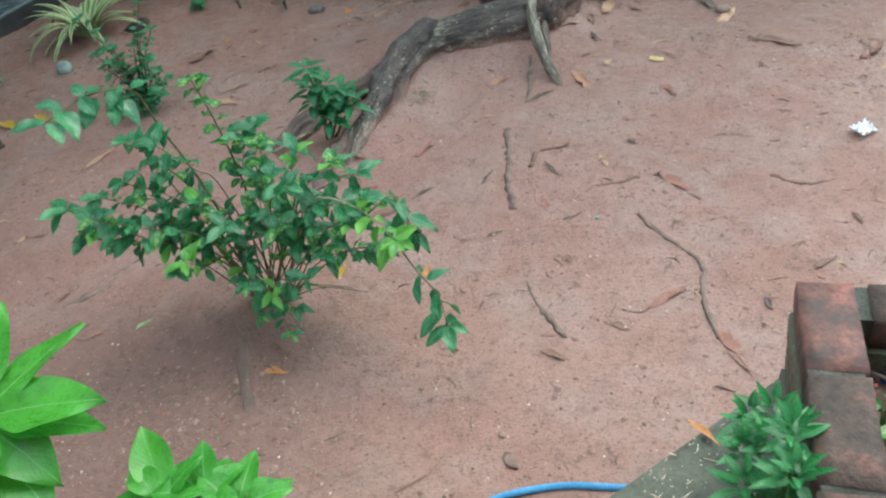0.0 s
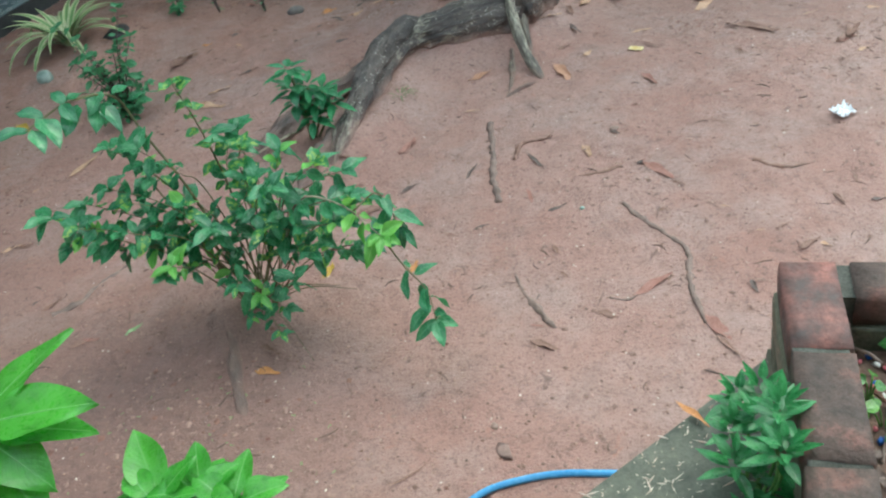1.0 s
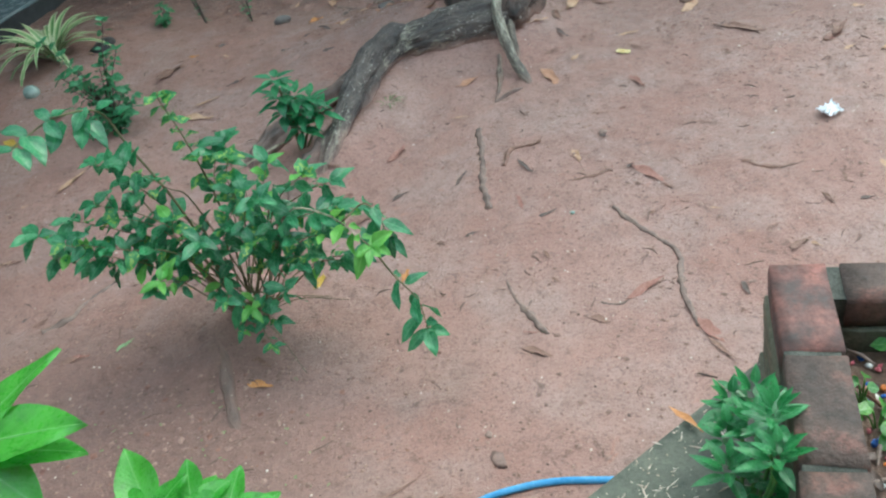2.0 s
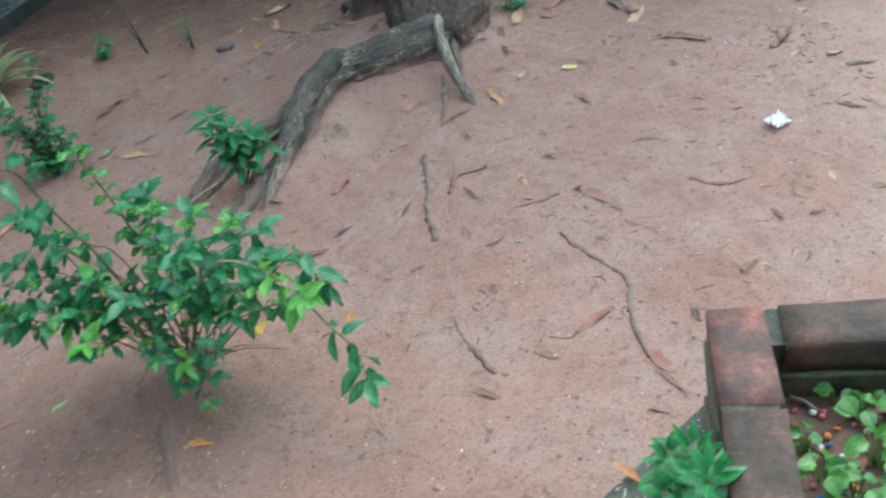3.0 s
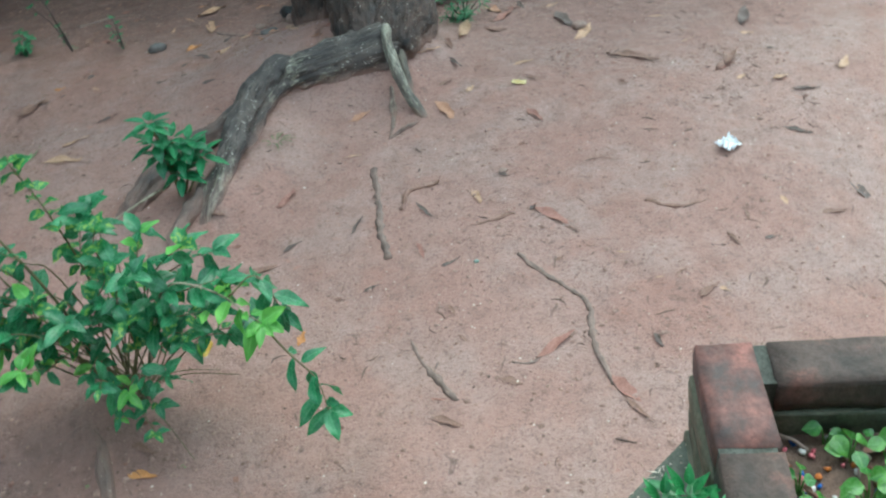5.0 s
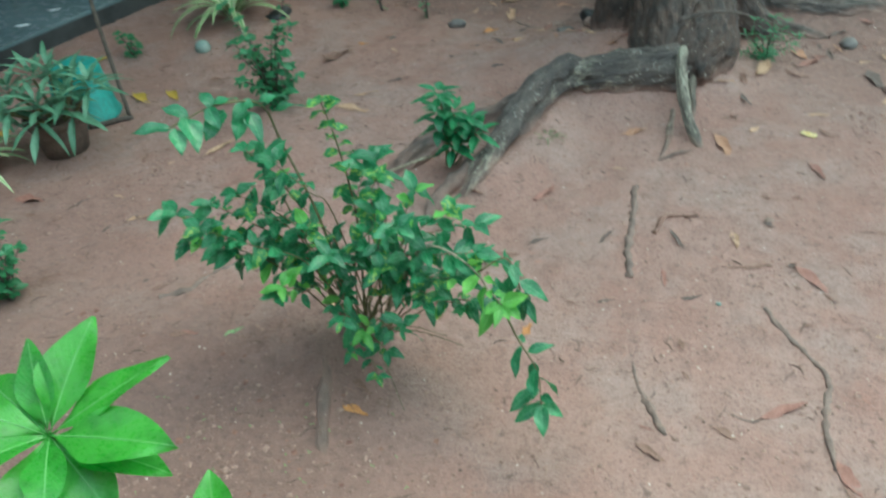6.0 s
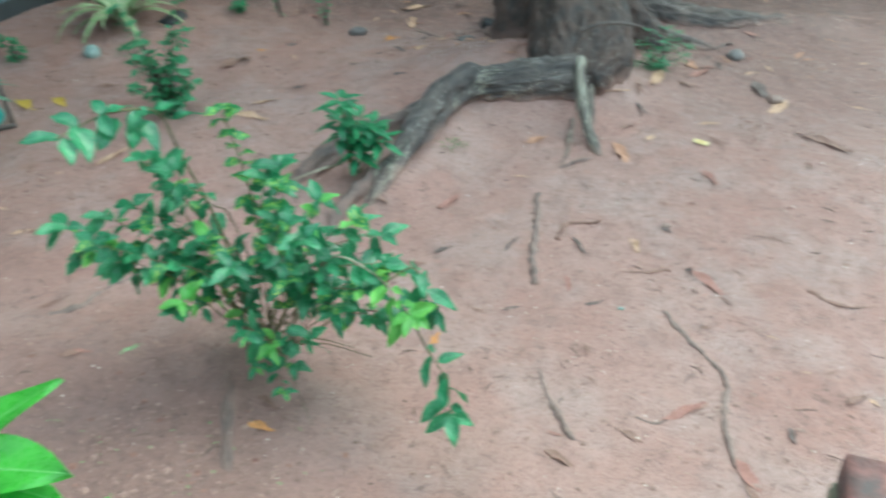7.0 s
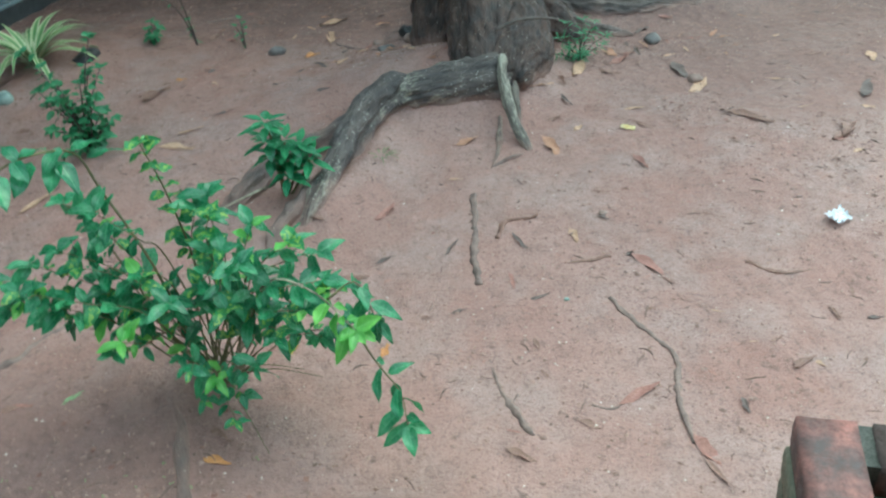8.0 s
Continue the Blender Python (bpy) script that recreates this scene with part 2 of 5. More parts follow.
BARE_WOOD = bark_material("weathered_wood", (0.13, 0.11, 0.09), (0.24, 0.21, 0.165), (0.52, 0.49, 0.38), 0.72)
DRY_WOOD = rough_material("dry_twig", ((0.38, (0.16, 0.13, 0.09)), (0.62, (0.46, 0.42, 0.30))), 30, 0.65, 0.4, 0.004)
TWIG = rough_material("wet_twig", ((0.35, (0.19, 0.145, 0.12)), (0.65, (0.35, 0.275, 0.235))), 30, 0.6, 0.5, 0.004)
MUDDY_TWIG = rough_material("muddy_twig", ((0.35, (0.175, 0.125, 0.105)), (0.65, (0.31, 0.22, 0.18))), 25, 0.6, 0.6, 0.006, (0.14, 0.10, 0.084))
BRICK_RED = rough_material("red_brick", ((0.40, (0.08, 0.06, 0.056)), (0.51, (0.19, 0.092, 0.078)), (0.62, (0.33, 0.142, 0.115))), 9, 0.6, 0.6, 0.008, (0.10, 0.055, 0.047))
BRICK_BLACK = rough_material("blackened_brick", ((0.36, (0.06, 0.047, 0.041)), (0.54, (0.112, 0.077, 0.064)), (0.70, (0.27, 0.12, 0.094))), 9, 0.65, 0.8, 0.012, (0.054, 0.046, 0.039), 0.35)
BRICK_MOSS = rough_material("mossy_brick", ((0.36, (0.115, 0.115, 0.08)), (0.53, (0.19, 0.175, 0.12)), (0.68, (0.29, 0.20, 0.15))), 9, 0.7, 0.6, 0.01, (0.09, 0.10, 0.062), 0.3)
MORTAR = rough_material("wet_mortar", ((0.35, (0.05, 0.053, 0.044)), (0.65, (0.115, 0.122, 0.102))), 18, 0.7, 0.7, 0.01, (0.033, 0.039, 0.028))
MOSSY = rough_material("mossy_concrete", ((0.34, (0.034, 0.044, 0.029)), (0.44, (0.085, 0.098, 0.068)), (0.56, (0.125, 0.134, 0.097)), (0.72, (0.20, 0.195, 0.15))), 16, 0.45, 0.6, 0.008, (0.05, 0.062, 0.04), 0.5)
WET_FLOOR = rough_material("wet_concrete", ((0.35, (0.125, 0.172, 0.184)), (0.65, (0.215, 0.28, 0.292))), 2.0, 0.24, 0.15, 0.004, (0.08, 0.095, 0.10), 0.5)
PLINTH = rough_material("dark_plinth", ((0.35, (0.03, 0.032, 0.032)), (0.65, (0.065, 0.068, 0.066))), 5, 0.55, 0.4, 0.006)
GREY_WALL = rough_material("grey_wall", ((0.3, (0.10, 0.11, 0.115)), (0.7, (0.17, 0.18, 0.185))), 2, 0.8, 0.2, 0.004)
PLASTER = rough_material("plaster", ((0.3, (0.55, 0.53, 0.48)), (0.7, (0.66, 0.64, 0.59))), 3, 0.8, 0.2, 0.004)
TEAL = rough_material("teal_plastic", ((0.35, (0.038, 0.26, 0.215)), (0.65, (0.072, 0.38, 0.315))), 7, 0.4, 0.1, 0.002, (0.06, 0.20, 0.165))
CLAY = rough_material("old_clay", ((0.35, (0.08, 0.058, 0.046)), (0.65, (0.16, 0.113, 0.088))), 12, 0.7, 0.4, 0.005, (0.055, 0.038, 0.028))
HOSE = rough_material("blue_hose", ((0.35, (0.08, 0.31, 0.62)), (0.65, (0.13, 0.40, 0.72))), 8, 0.25, 0.05, 0.001)
WHITE = rough_material("white_wrapper", ((0.3, (0.90, 0.91, 0.93)), (0.7, (0.96, 0.97, 0.98))), 50, 0.3, 0.15, 0.002)
GREY_STONE = rough_material("grey_stone", ((0.35, (0.20, 0.27, 0.23)), (0.65, (0.36, 0.44, 0.38))), 25, 0.6, 0.3, 0.003)
DARK_STONE = rough_material("dark_stone", ((0.35, (0.12, 0.11, 0.105)), (0.65, (0.21, 0.19, 0.175))), 25, 0.6, 0.4, 0.004)
BROWN_STONE = rough_material("brown_stone", ((0.35, (0.22, 0.15, 0.12)), (0.65, (0.36, 0.255, 0.21))), 25, 0.6, 0.4, 0.004)
BLACK = rough_material("black_plastic", ((0.35, grey(0.03)), (0.65, grey(0.06))), 12, 0.45, 0.1, 0.002)
DRY = {
    "tan": ("dry tan mango leaf lying on the soil", (0.45, 0.265, 0.16), (0.68, 0.46, 0.31)),
    "brown": ("curled brown dead leaf pressed into wet soil", (0.21, 0.12, 0.09), (0.35, 0.205, 0.152)),
    "red": ("reddish-brown fallen leaf on wet soil", (0.29, 0.135, 0.105), (0.43, 0.22, 0.17)),
    "dark": ("dark rotting leaf on wet soil", (0.11, 0.08, 0.07), (0.18, 0.13, 0.108)),
    "orange": ("orange-brown fallen leaf on wet ground", (0.50, 0.21, 0.07), (0.68, 0.34, 0.13)),
    "rust": ("rust-coloured fallen leaf lying on the soil", (0.40, 0.20, 0.12), (0.58, 0.33, 0.215)),
    "green": ("fallen green leaf lying on the soil", (0.22, 0.34, 0.15), (0.36, 0.48, 0.25)),
    "yellow": ("yellow fallen leaf on wet soil", (0.50, 0.32, 0.05), (0.66, 0.46, 0.09)),
}
DRY_MAT = {k: rough_material("dry_leaf_" + k, ((0.35, a), (0.65, b)), 20, 0.5, 0.4, 0.004, tuple(v * 0.6 for v in a)) for k, (_, a, b) in DRY.items()}


# ---- building helpers ----
def mesh_of(name, verts, faces, mat, uvs=None, smooth=True):
    me = bpy.data.meshes.new(name)
    me.from_pydata([tuple(v) for v in verts], [], faces)
    if uvs is not None:
        layer = me.uv_layers.new(name="UVMap")
        idx = np.empty(len(me.loops), dtype=np.int32)
        me.loops.foreach_get("vertex_index", idx)
        layer.data.foreach_set("uv", np.asarray(uvs, dtype=np.float32)[idx].ravel())
    if smooth:
        me.polygons.foreach_set("use_smooth", [True] * len(me.polygons))
    me.materials.append(mat)
    me.update()
    return me


def part(name, me, parent=None, m=None, label=""):
    ob = new(name, me)
    if parent is not None:
        ob.parent = parent
    if m is not None:
        ob.matrix_basis = m
    return tagged(ob, label)


def thing(name, place, label, category, group="", kind="", turn=0.0):
    ob = new(name)
    ob.empty_display_size = 0.05
    ob.matrix_basis = pose(*place, 0, 0, turn)
    return tagged(ob, label, category, group, kind)


def curve_points(points, per=6):
    p = [Vector(v) for v in points]
    p = [2 * p[0] - p[1], *p, 2 * p[-1] - p[-2]]
    out = []
    for i in range(1, len(p) - 2):
        for k in range(per):
            t = k / per
            a, b, c, d = p[i - 1 : i + 3]
            out.append(0.5 * (2 * b + (c - a) * t + (2 * a - 5 * b + 4 * c - d) * t * t + (3 * b - a - 3 * c + d) * t**3))
    return [*out, p[-2]]


def tube_mesh(name, points, radii, mat, seg=8, per=6, lumps=0.0, grain=6.0, ridges=0.0):
    """A tapered, lumpy tube along a smooth line; UV runs along it in metres and round it."""
    line = curve_points(points, per)
    rs = np.interp(np.linspace(0, 1, len(line)), np.linspace(0, 1, len(radii)), radii)
    verts, faces, uvs, along = [], [], [], 0.0
    side = None
    for i, p in enumerate(line):
        d = (line[min(i + 1, len(line) - 1)] - line[max(i - 1, 0)]).normalized()
        side = (Vector((0.3, 0.2, 1)) if side is None else side)
        side = (side - d * side.dot(d)).normalized()
        other = d.cross(side)
        along += (p - line[i - 1]).length if i else 0
        for k in range(seg + 1):
            a = 2 * math.pi * (k % seg) / seg
            q = side * math.cos(a) + other * math.sin(a)
            r = rs[i] * (1 + lumps * noise.noise((p + q * rs[i] * 1.5) * grain) + ridges * noise.noise(Vector((math.cos(a) * 2.2, math.sin(a) * 2.2, along * 1.5))))
            verts.append(p + q * r)
            uvs.append((along, k / seg))
    for i in range(len(line) - 1):
        for k in range(seg):
            a = i * (seg + 1) + k
            faces.append((a, a + 1, a + seg + 2, a + seg + 1))
    faces.append(tuple(range(seg))[::-1])
    faces.append(tuple(len(line) * (seg + 1) - seg - 1 + k for k in range(seg)))
    return mesh_of(name, verts, faces, mat, uvs)


def blade_mesh(name, length, width, mat, widest=0.45, fold=0.25, droop=0.25, rows=7, heart=0.0, twist=0.0, ripple=0.0, arc=0.0, taper=0.8, foot=1.0):
    """A leaf blade along +y, folded on its midrib, drooping to its tip, or bent by arc radians in all."""
    verts, faces, uvs = [], [], []
    power = math.log(0.5) / math.log(widest)
    for i in range(rows + 1):
        t = i / rows
        w = width / 2 * max(math.sin(math.pi * t**power), 0.0) ** (0.95 if heart else taper * foot if t < widest else taper) * (1 - 0.22 * t**5)
        w = max(w, 0.004 * length if 0 < i < rows else 0.002 * length)
        y = length * t
        z = -droop * length * t * t
        if arc:
            y, z = length * math.sin(arc * t) / arc, -length * (1 - math.cos(arc * t)) / arc
        for k, s in enumerate((-1, -0.5, 0, 0.5, 1)):
            back = heart * length * max(0.0, 0.35 - t) * abs(s) * 1.2
            tilt = twist * t * s * w
            wave = ripple * width * math.sin(9 * t + 2 * s) * abs(s)
            verts.append((s * w, y - back, z + fold * abs(s) * w + tilt + wave))
            uvs.append((t, 0.5 + 0.5 * s))
    for i in range(rows):
        for k in range(4):
            a = i * 5 + k
            faces.append((a, a + 1, a + 6, a + 5))
    return mesh_of(name, verts, faces, mat, uvs)


def leaf_pose(place, way, up=(0, 0, 1), size=1.0):
    """The pose of a blade: +y along way, +z as near up as can be."""
    y = Vector(way).normalized()
    x = y.cross(Vector(up))
    x = x.normalized() if x.length > 1e-4 else Vector((1, 0, 0))
    z = x.cross(y)
    m = Matrix((x, y, z)).transposed().to_4x4()
    return Matrix.Translation(place) @ m @ Matrix.Diagonal((size, size, size, 1))


def box_bm(bm, x0, x1, y0, y1, z0, z1, bevel=0.0):
    made = bmesh.ops.create_cube(bm, size=1)["verts"]
    for v in made:
        v.co = Vector((x0 + (v.co.x + 0.5) * (x1 - x0), y0 + (v.co.y + 0.5) * (y1 - y0), z0 + (v.co.z + 0.5) * (z1 - z0)))
    if bevel:
        edges = list({e for v in made for e in v.link_edges})
        bmesh.ops.bevel(bm, geom=edges, offset=bevel, segments=2, affect="EDGES")


def bm_mesh(name, bm, mat, smooth=False):
    me = bpy.data.meshes.new(name)
    bm.normal_update()
    bm.to_mesh(me)
    bm.free()
    if smooth:
        me.polygons.foreach_set("use_smooth", [True] * len(me.polygons))
    me.materials.append(mat)
    return me


def lump_mesh(name, rx, ry, rz, mat, rough=0.2, grain=3.0, seed=0.0, div=2):
    bm = bmesh.new()
    bmesh.ops.create_icosphere(bm, subdivisions=div, radius=1)
    for v in bm.verts:
        k = 1 + rough * noise.noise(v.co * grain * 0.5 + Vector((seed, seed * 1.7, 3)))
        v.co = Vector((v.co.x * rx * k, v.co.y * ry * k, v.co.z * rz * k))
    return bm_mesh(name, bm, mat, True)


def lathe_mesh(name, profile, mat, seg=28):
    verts, faces = [], []
    for r, z in profile:
        verts += [(r * math.cos(2 * math.pi * k / seg), r * math.sin(2 * math.pi * k / seg), z) for k in range(seg)]
    for i in range(len(profile) - 1):
        for k in range(seg):
            a, b = i * seg + k, i * seg + (k + 1) % seg
            faces.append((a, b, b + seg, a + seg))
    faces.append(tuple(range(seg))[::-1])
    faces.append(tuple(range(len(verts) - seg, len(verts))))
    return mesh_of(name, verts, faces, mat)


rng = random.Random(7)


# ---- ground ----
# soil banked against the surface roots
ROOT_RUNS = ((0.62, 3.62, 0.42, 3.49), (0.42, 3.49, 0.02, 3.42), (0.02, 3.42, -0.13, 3.07), (-0.13, 3.07, -0.24, 2.90), (1.0, 4.45, 1.9, 4.48))


def gap_to(x, y, x0, y0, x1, y1):
    dx, dy = x1 - x0, y1 - y0
    k = min(1.0, max(0.0, ((x - x0) * dx + (y - y0) * dy) / (dx * dx + dy * dy)))
    return math.hypot(x - x0 - k * dx, y - y0 - k * dy)


def ground_z(x, y):
    p = Vector((x, y, 0))
    mound = 0.17 * math.exp(-(((x - 0.28) / 0.48) ** 2 + ((y - 3.88) / 0.31) ** 2)) + 0.05 * math.exp(-(((x + 0.62) / 0.30) ** 2 + ((y - 2.05) / 0.25) ** 2))
    mound += 0.065 * max(math.exp(-(gap_to(x, y, *run) / 0.14) ** 2) for run in ROOT_RUNS)
    mound += 0.014 * math.exp(-(gap_to(x, y, -0.68, 1.93, -0.60, 1.60) / 0.028) ** 2)
    fade = 1.0 if abs(x) < 6 and -3 < y < 9 else 0.0
    return fade * (mound + 0.014 * noise.noise(p * 1.1) + 0.007 * noise.noise(p * 3.3 + Vector((5, 1, 0))) + 0.0055 * noise.noise(p * 9) + 0.0052 * noise.noise(p * 21) + 0.0028 * noise.noise(p * 44))


def ground():
    def steps(lo, hi, fine):
        inner = list(np.arange(lo, hi + 1e-6, fine))
        outer = [0.2, 0.5, 1, 2, 4, 8, 20, 60, 200, 600]
        return [lo - v for v in outer[::-1]] + inner + [hi + v for v in outer]

    xs, ys = steps(-3.4, 3.0, 0.016), steps(0.7, 6.2, 0.016)
    verts = [(x, y, ground_z(x, y)) for y in ys for x in xs]
    w = len(xs)
    faces = [(j * w + i, j * w + i + 1, j * w + w + i + 1, j * w + w + i) for j in range(len(ys) - 1) for i in range(w - 1)]
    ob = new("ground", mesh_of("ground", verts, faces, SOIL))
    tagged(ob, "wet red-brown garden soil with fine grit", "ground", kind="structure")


ground()


DARK_SPOTS = ((1.62, 2.95, 0.28), (1.85, 3.05, 0.2), (1.05, 4.1, 0.25), (1.5, 4.1, 0.35), (1.25, 3.95, 0.3), (0.0, 4.3, 0.3), (0.25, 4.05, 0.15), (-0.25, 4.5, 0.3), (-0.75, 1.55, 0.3), (-0.95, 1.45, 0.35), (-0.6, 1.4, 0.3), (-1.55, 2.9, 0.2), (1.3, 3.4, 0.15))


def grit(name, count, low, high, mat, label, flat=0.6, gather=0.0):
    """Loose crumbs over the soil, each a small faceted stone."""
    verts, faces = [], []
    for _ in range(count):
        x, y = rng.uniform(-2.9, 2.7), rng.uniform(0.85, 5.6)
        if rng.random() < gather:
            sx, sy, sr = rng.choice(DARK_SPOTS)
            x, y = rng.gauss(sx, sr * 0.6), rng.gauss(sy, sr * 0.5)
        r = low * (high / low) ** (rng.random() ** 2.2)
        z, turn, long = ground_z(x, y) + r * 0.15, rng.uniform(0, 6.28), rng.uniform(0.6, 1.5)
        c, s = math.cos(turn), math.sin(turn)
        b = len(verts)
        for u, v, h in ((1, 0, 0), (0, 1, 0), (-1, 0.2, 0), (0.1, -1, 0), (0.1, 0.1, flat), (0, 0, -flat)):
            u, v = u * r * long, v * r
            verts.append((x + c * u - s * v, y + s * u + c * v, z + h * r))
        faces += [(b + i, b + (i + 1) % 4, b + 4) for i in range(4)] + [(b + (i + 1) % 4, b + i, b + 5) for i in range(4)]
    tagged(new(name, mesh_of(name, verts, faces, mat, smooth=False)), label, "grit", kind="stuff")


PALE_GRIT = rough_material("pale_grit", ((0.4, (0.52, 0.40, 0.32)), (0.6, (0.84, 0.75, 0.64))), 60, 0.6, 0.2, 0.002, shift=False)
grit("pale_grit", 3600, 0.0012, 0.0046, PALE_GRIT, "pale sand grains and tiny shells on soil")
grit("soil_crumbs", 30000, 0.0016, 0.0065, rough_material("soil_crumb", ((0.4, (0.25, 0.152, 0.116)), (0.6, (0.42, 0.275, 0.215))), 50, 0.6, 0.3, 0.003, shift=False), "small red-brown crumbs of soil")
grit("soil_clods", 5200, 0.004, 0.013, rough_material("soil_clod", ((0.4, (0.21, 0.128, 0.102)), (0.6, (0.37, 0.24, 0.195))), 40, 0.65, 0.5, 0.004, shift=False), "flat crumbling clods of red-brown soil", 0.3, 0.22)
grit("leaf_crumbs", 5200, 0.0014, 0.0062, rough_material("leaf_crumb", ((0.4, (0.11, 0.07, 0.056)), (0.6, (0.20, 0.125, 0.098))), 50, 0.6, 0.3, 0.003, shift=False), "dark bits of rotted leaf and bark", 0.25, 0.14)


grit("leaf_fragments", 950, 0.003, 0.014, rough_material("leaf_fragment", ((0.4, (0.16, 0.075, 0.055)), (0.6, (0.30, 0.16, 0.12))), 50, 0.5, 0.3, 0.003, shift=False), "torn reddish-brown scraps of fallen leaf", 0.12, 0.3)


def twig_bits():
    """Short wet bits of twig and leaf stalk strewn over the soil."""
    verts, faces = [], []
    for k in range(520):
        x, y = rng.uniform(-2.4, 2.5), rng.uniform(1.2, 5.0)
        a, bend, long, r = rng.uniform(0, 6.28), rng.uniform(-0.9, 0.9), rng.uniform(0.008, 0.032), rng.uniform(0.0009, 0.0022)
        b = len(verts)
        for i in range(5):
            t = i / 4 - 0.5
            d = a + bend * t
            px, py = x + long * t * 2 * math.cos(d), y + long * t * 2 * math.sin(d)
            thick = r * (1.2 - abs(t) * 1.6)
            z = ground_z(px, py)
            nx, ny = -math.sin(d) * thick, math.cos(d) * thick
            verts += [(px + nx, py + ny, z), (px, py, z + 2 * thick + 0.0006), (px - nx, py - ny, z)]
        for i in range(4):
            q = b + 3 * i
            faces += [(q, q + 1, q + 4, q + 3), (q + 1, q + 2, q + 5, q + 4)]
    mat = rough_material("twig_bit", ((0.38, (0.10, 0.068, 0.055)), (0.62, (0.24, 0.155, 0.12))), 6, 0.6, 0.2, 0.002, shift=False)
    tagged(new("twig_bits", mesh_of("twig_bits", verts, faces, mat)), "short wet bits of twig and leaf stalk on soil", "litter", kind="stuff")


twig_bits()


# ---- raised concrete: doorstep slab, far walkway; unseen walls and roofs ----
def slab(name, outline, z0, z1, mat, label, category, bevel=0.012):
    bm = bmesh.new()
    low = [bm.verts.new((x, y, z0)) for x, y in outline]
    bm.faces.new(low)
    up = bmesh.ops.extrude_face_region(bm, geom=bm.faces[:])["geom"]
    bmesh.ops.translate(bm, verts=[g for g in up if isinstance(g, bmesh.types.BMVert)], vec=(0, 0, z1 - z0))
    bmesh.ops.recalc_face_normals(bm, faces=bm.faces[:])
    bmesh.ops.bevel(bm, geom=[e for e in bm.edges if all(v.co.z > z1 - 1e-4 for v in e.verts)], offset=bevel, segments=3, affect="EDGES")
    return tagged(new(name, bm_mesh(name, bm, mat)), label, category, kind="structure")


slab("doorstep", [(0.70, 1.125), (0.76, 1.105), (0.42, 0.02), (2.2, -0.55), (2.2, -3.42), (-1.7, -3.42), (-1.7, -0.253)], -0.1, 0.335, MOSSY, "mossy wet concrete doorstep slab above the soil", "doorstep")
slab("walkway", [(-2.27, 5.02), (-1.2, 7.1), (-6.5, 9.0), (-8.5, 3.4), (-3.8, 2.05)], -0.1, 0.105, WET_FLOOR, "raised wet grey-blue concrete walkway", "walkway", 0.008)
slab("walkway_edge", [(-2.255, 5.01), (-1.19, 7.09), (-1.2, 7.1), (-2.265, 5.02), (-3.795, 2.06), (-3.785, 2.05)], -0.1, 0.09, PLINTH, "dark damp plinth face of the walkway", "plinth", 0.002)
# out of view, added to cut sky light from behind the camera
slab("house_wall", [(-7, -3.4), (7, -3.4), (7, -3.6), (-7, -3.6)], -0.1, 3.2, PLASTER, "unseen plain plastered wall behind the camera, added to cut sky light", "wall")


# tall unseen wall, added to dim the left soil and the walkway's reflection
slab("neighbour_wall", [(-5.55, 0.2), (-1.9, 7.5), (-2.15, 7.5), (-5.8, 0.2)], -0.1, 6.0, GREY_WALL, "unseen plain grey wall beyond the walkway, added to block sky light", "wall")


# unseen wall, added so the far soil gets and mirrors less sky
slab("garden_wall", [(-7.0, 6.35), (7.0, 6.15), (7.0, 6.40), (-7.0, 6.60)], -0.1, 1.9, GREY_WALL, "unseen plain weathered wall behind the tree, added to dim the far soil", "wall")
# unseen roof slab, added to block sky light over the nearest ground
slab("veranda_roof", [(-2.6, -3.45), (2.8, -3.45), (2.8, 0.05), (-2.6, 0.05)], 2.75, 2.9, PLASTER, "unseen plain roof slab over the doorstep, added to dim the near ground", "roof")
# unseen overhang, added to keep sky light off the left side
slab("walkway_roof", [(-3.05, 1.5), (-0.35, 7.0), (-2.2, 7.5), (-5.5, 0.6)], 2.65, 2.8, PLINTH, "unseen dark roof slab above the walkway, added to shade the left", "roof")


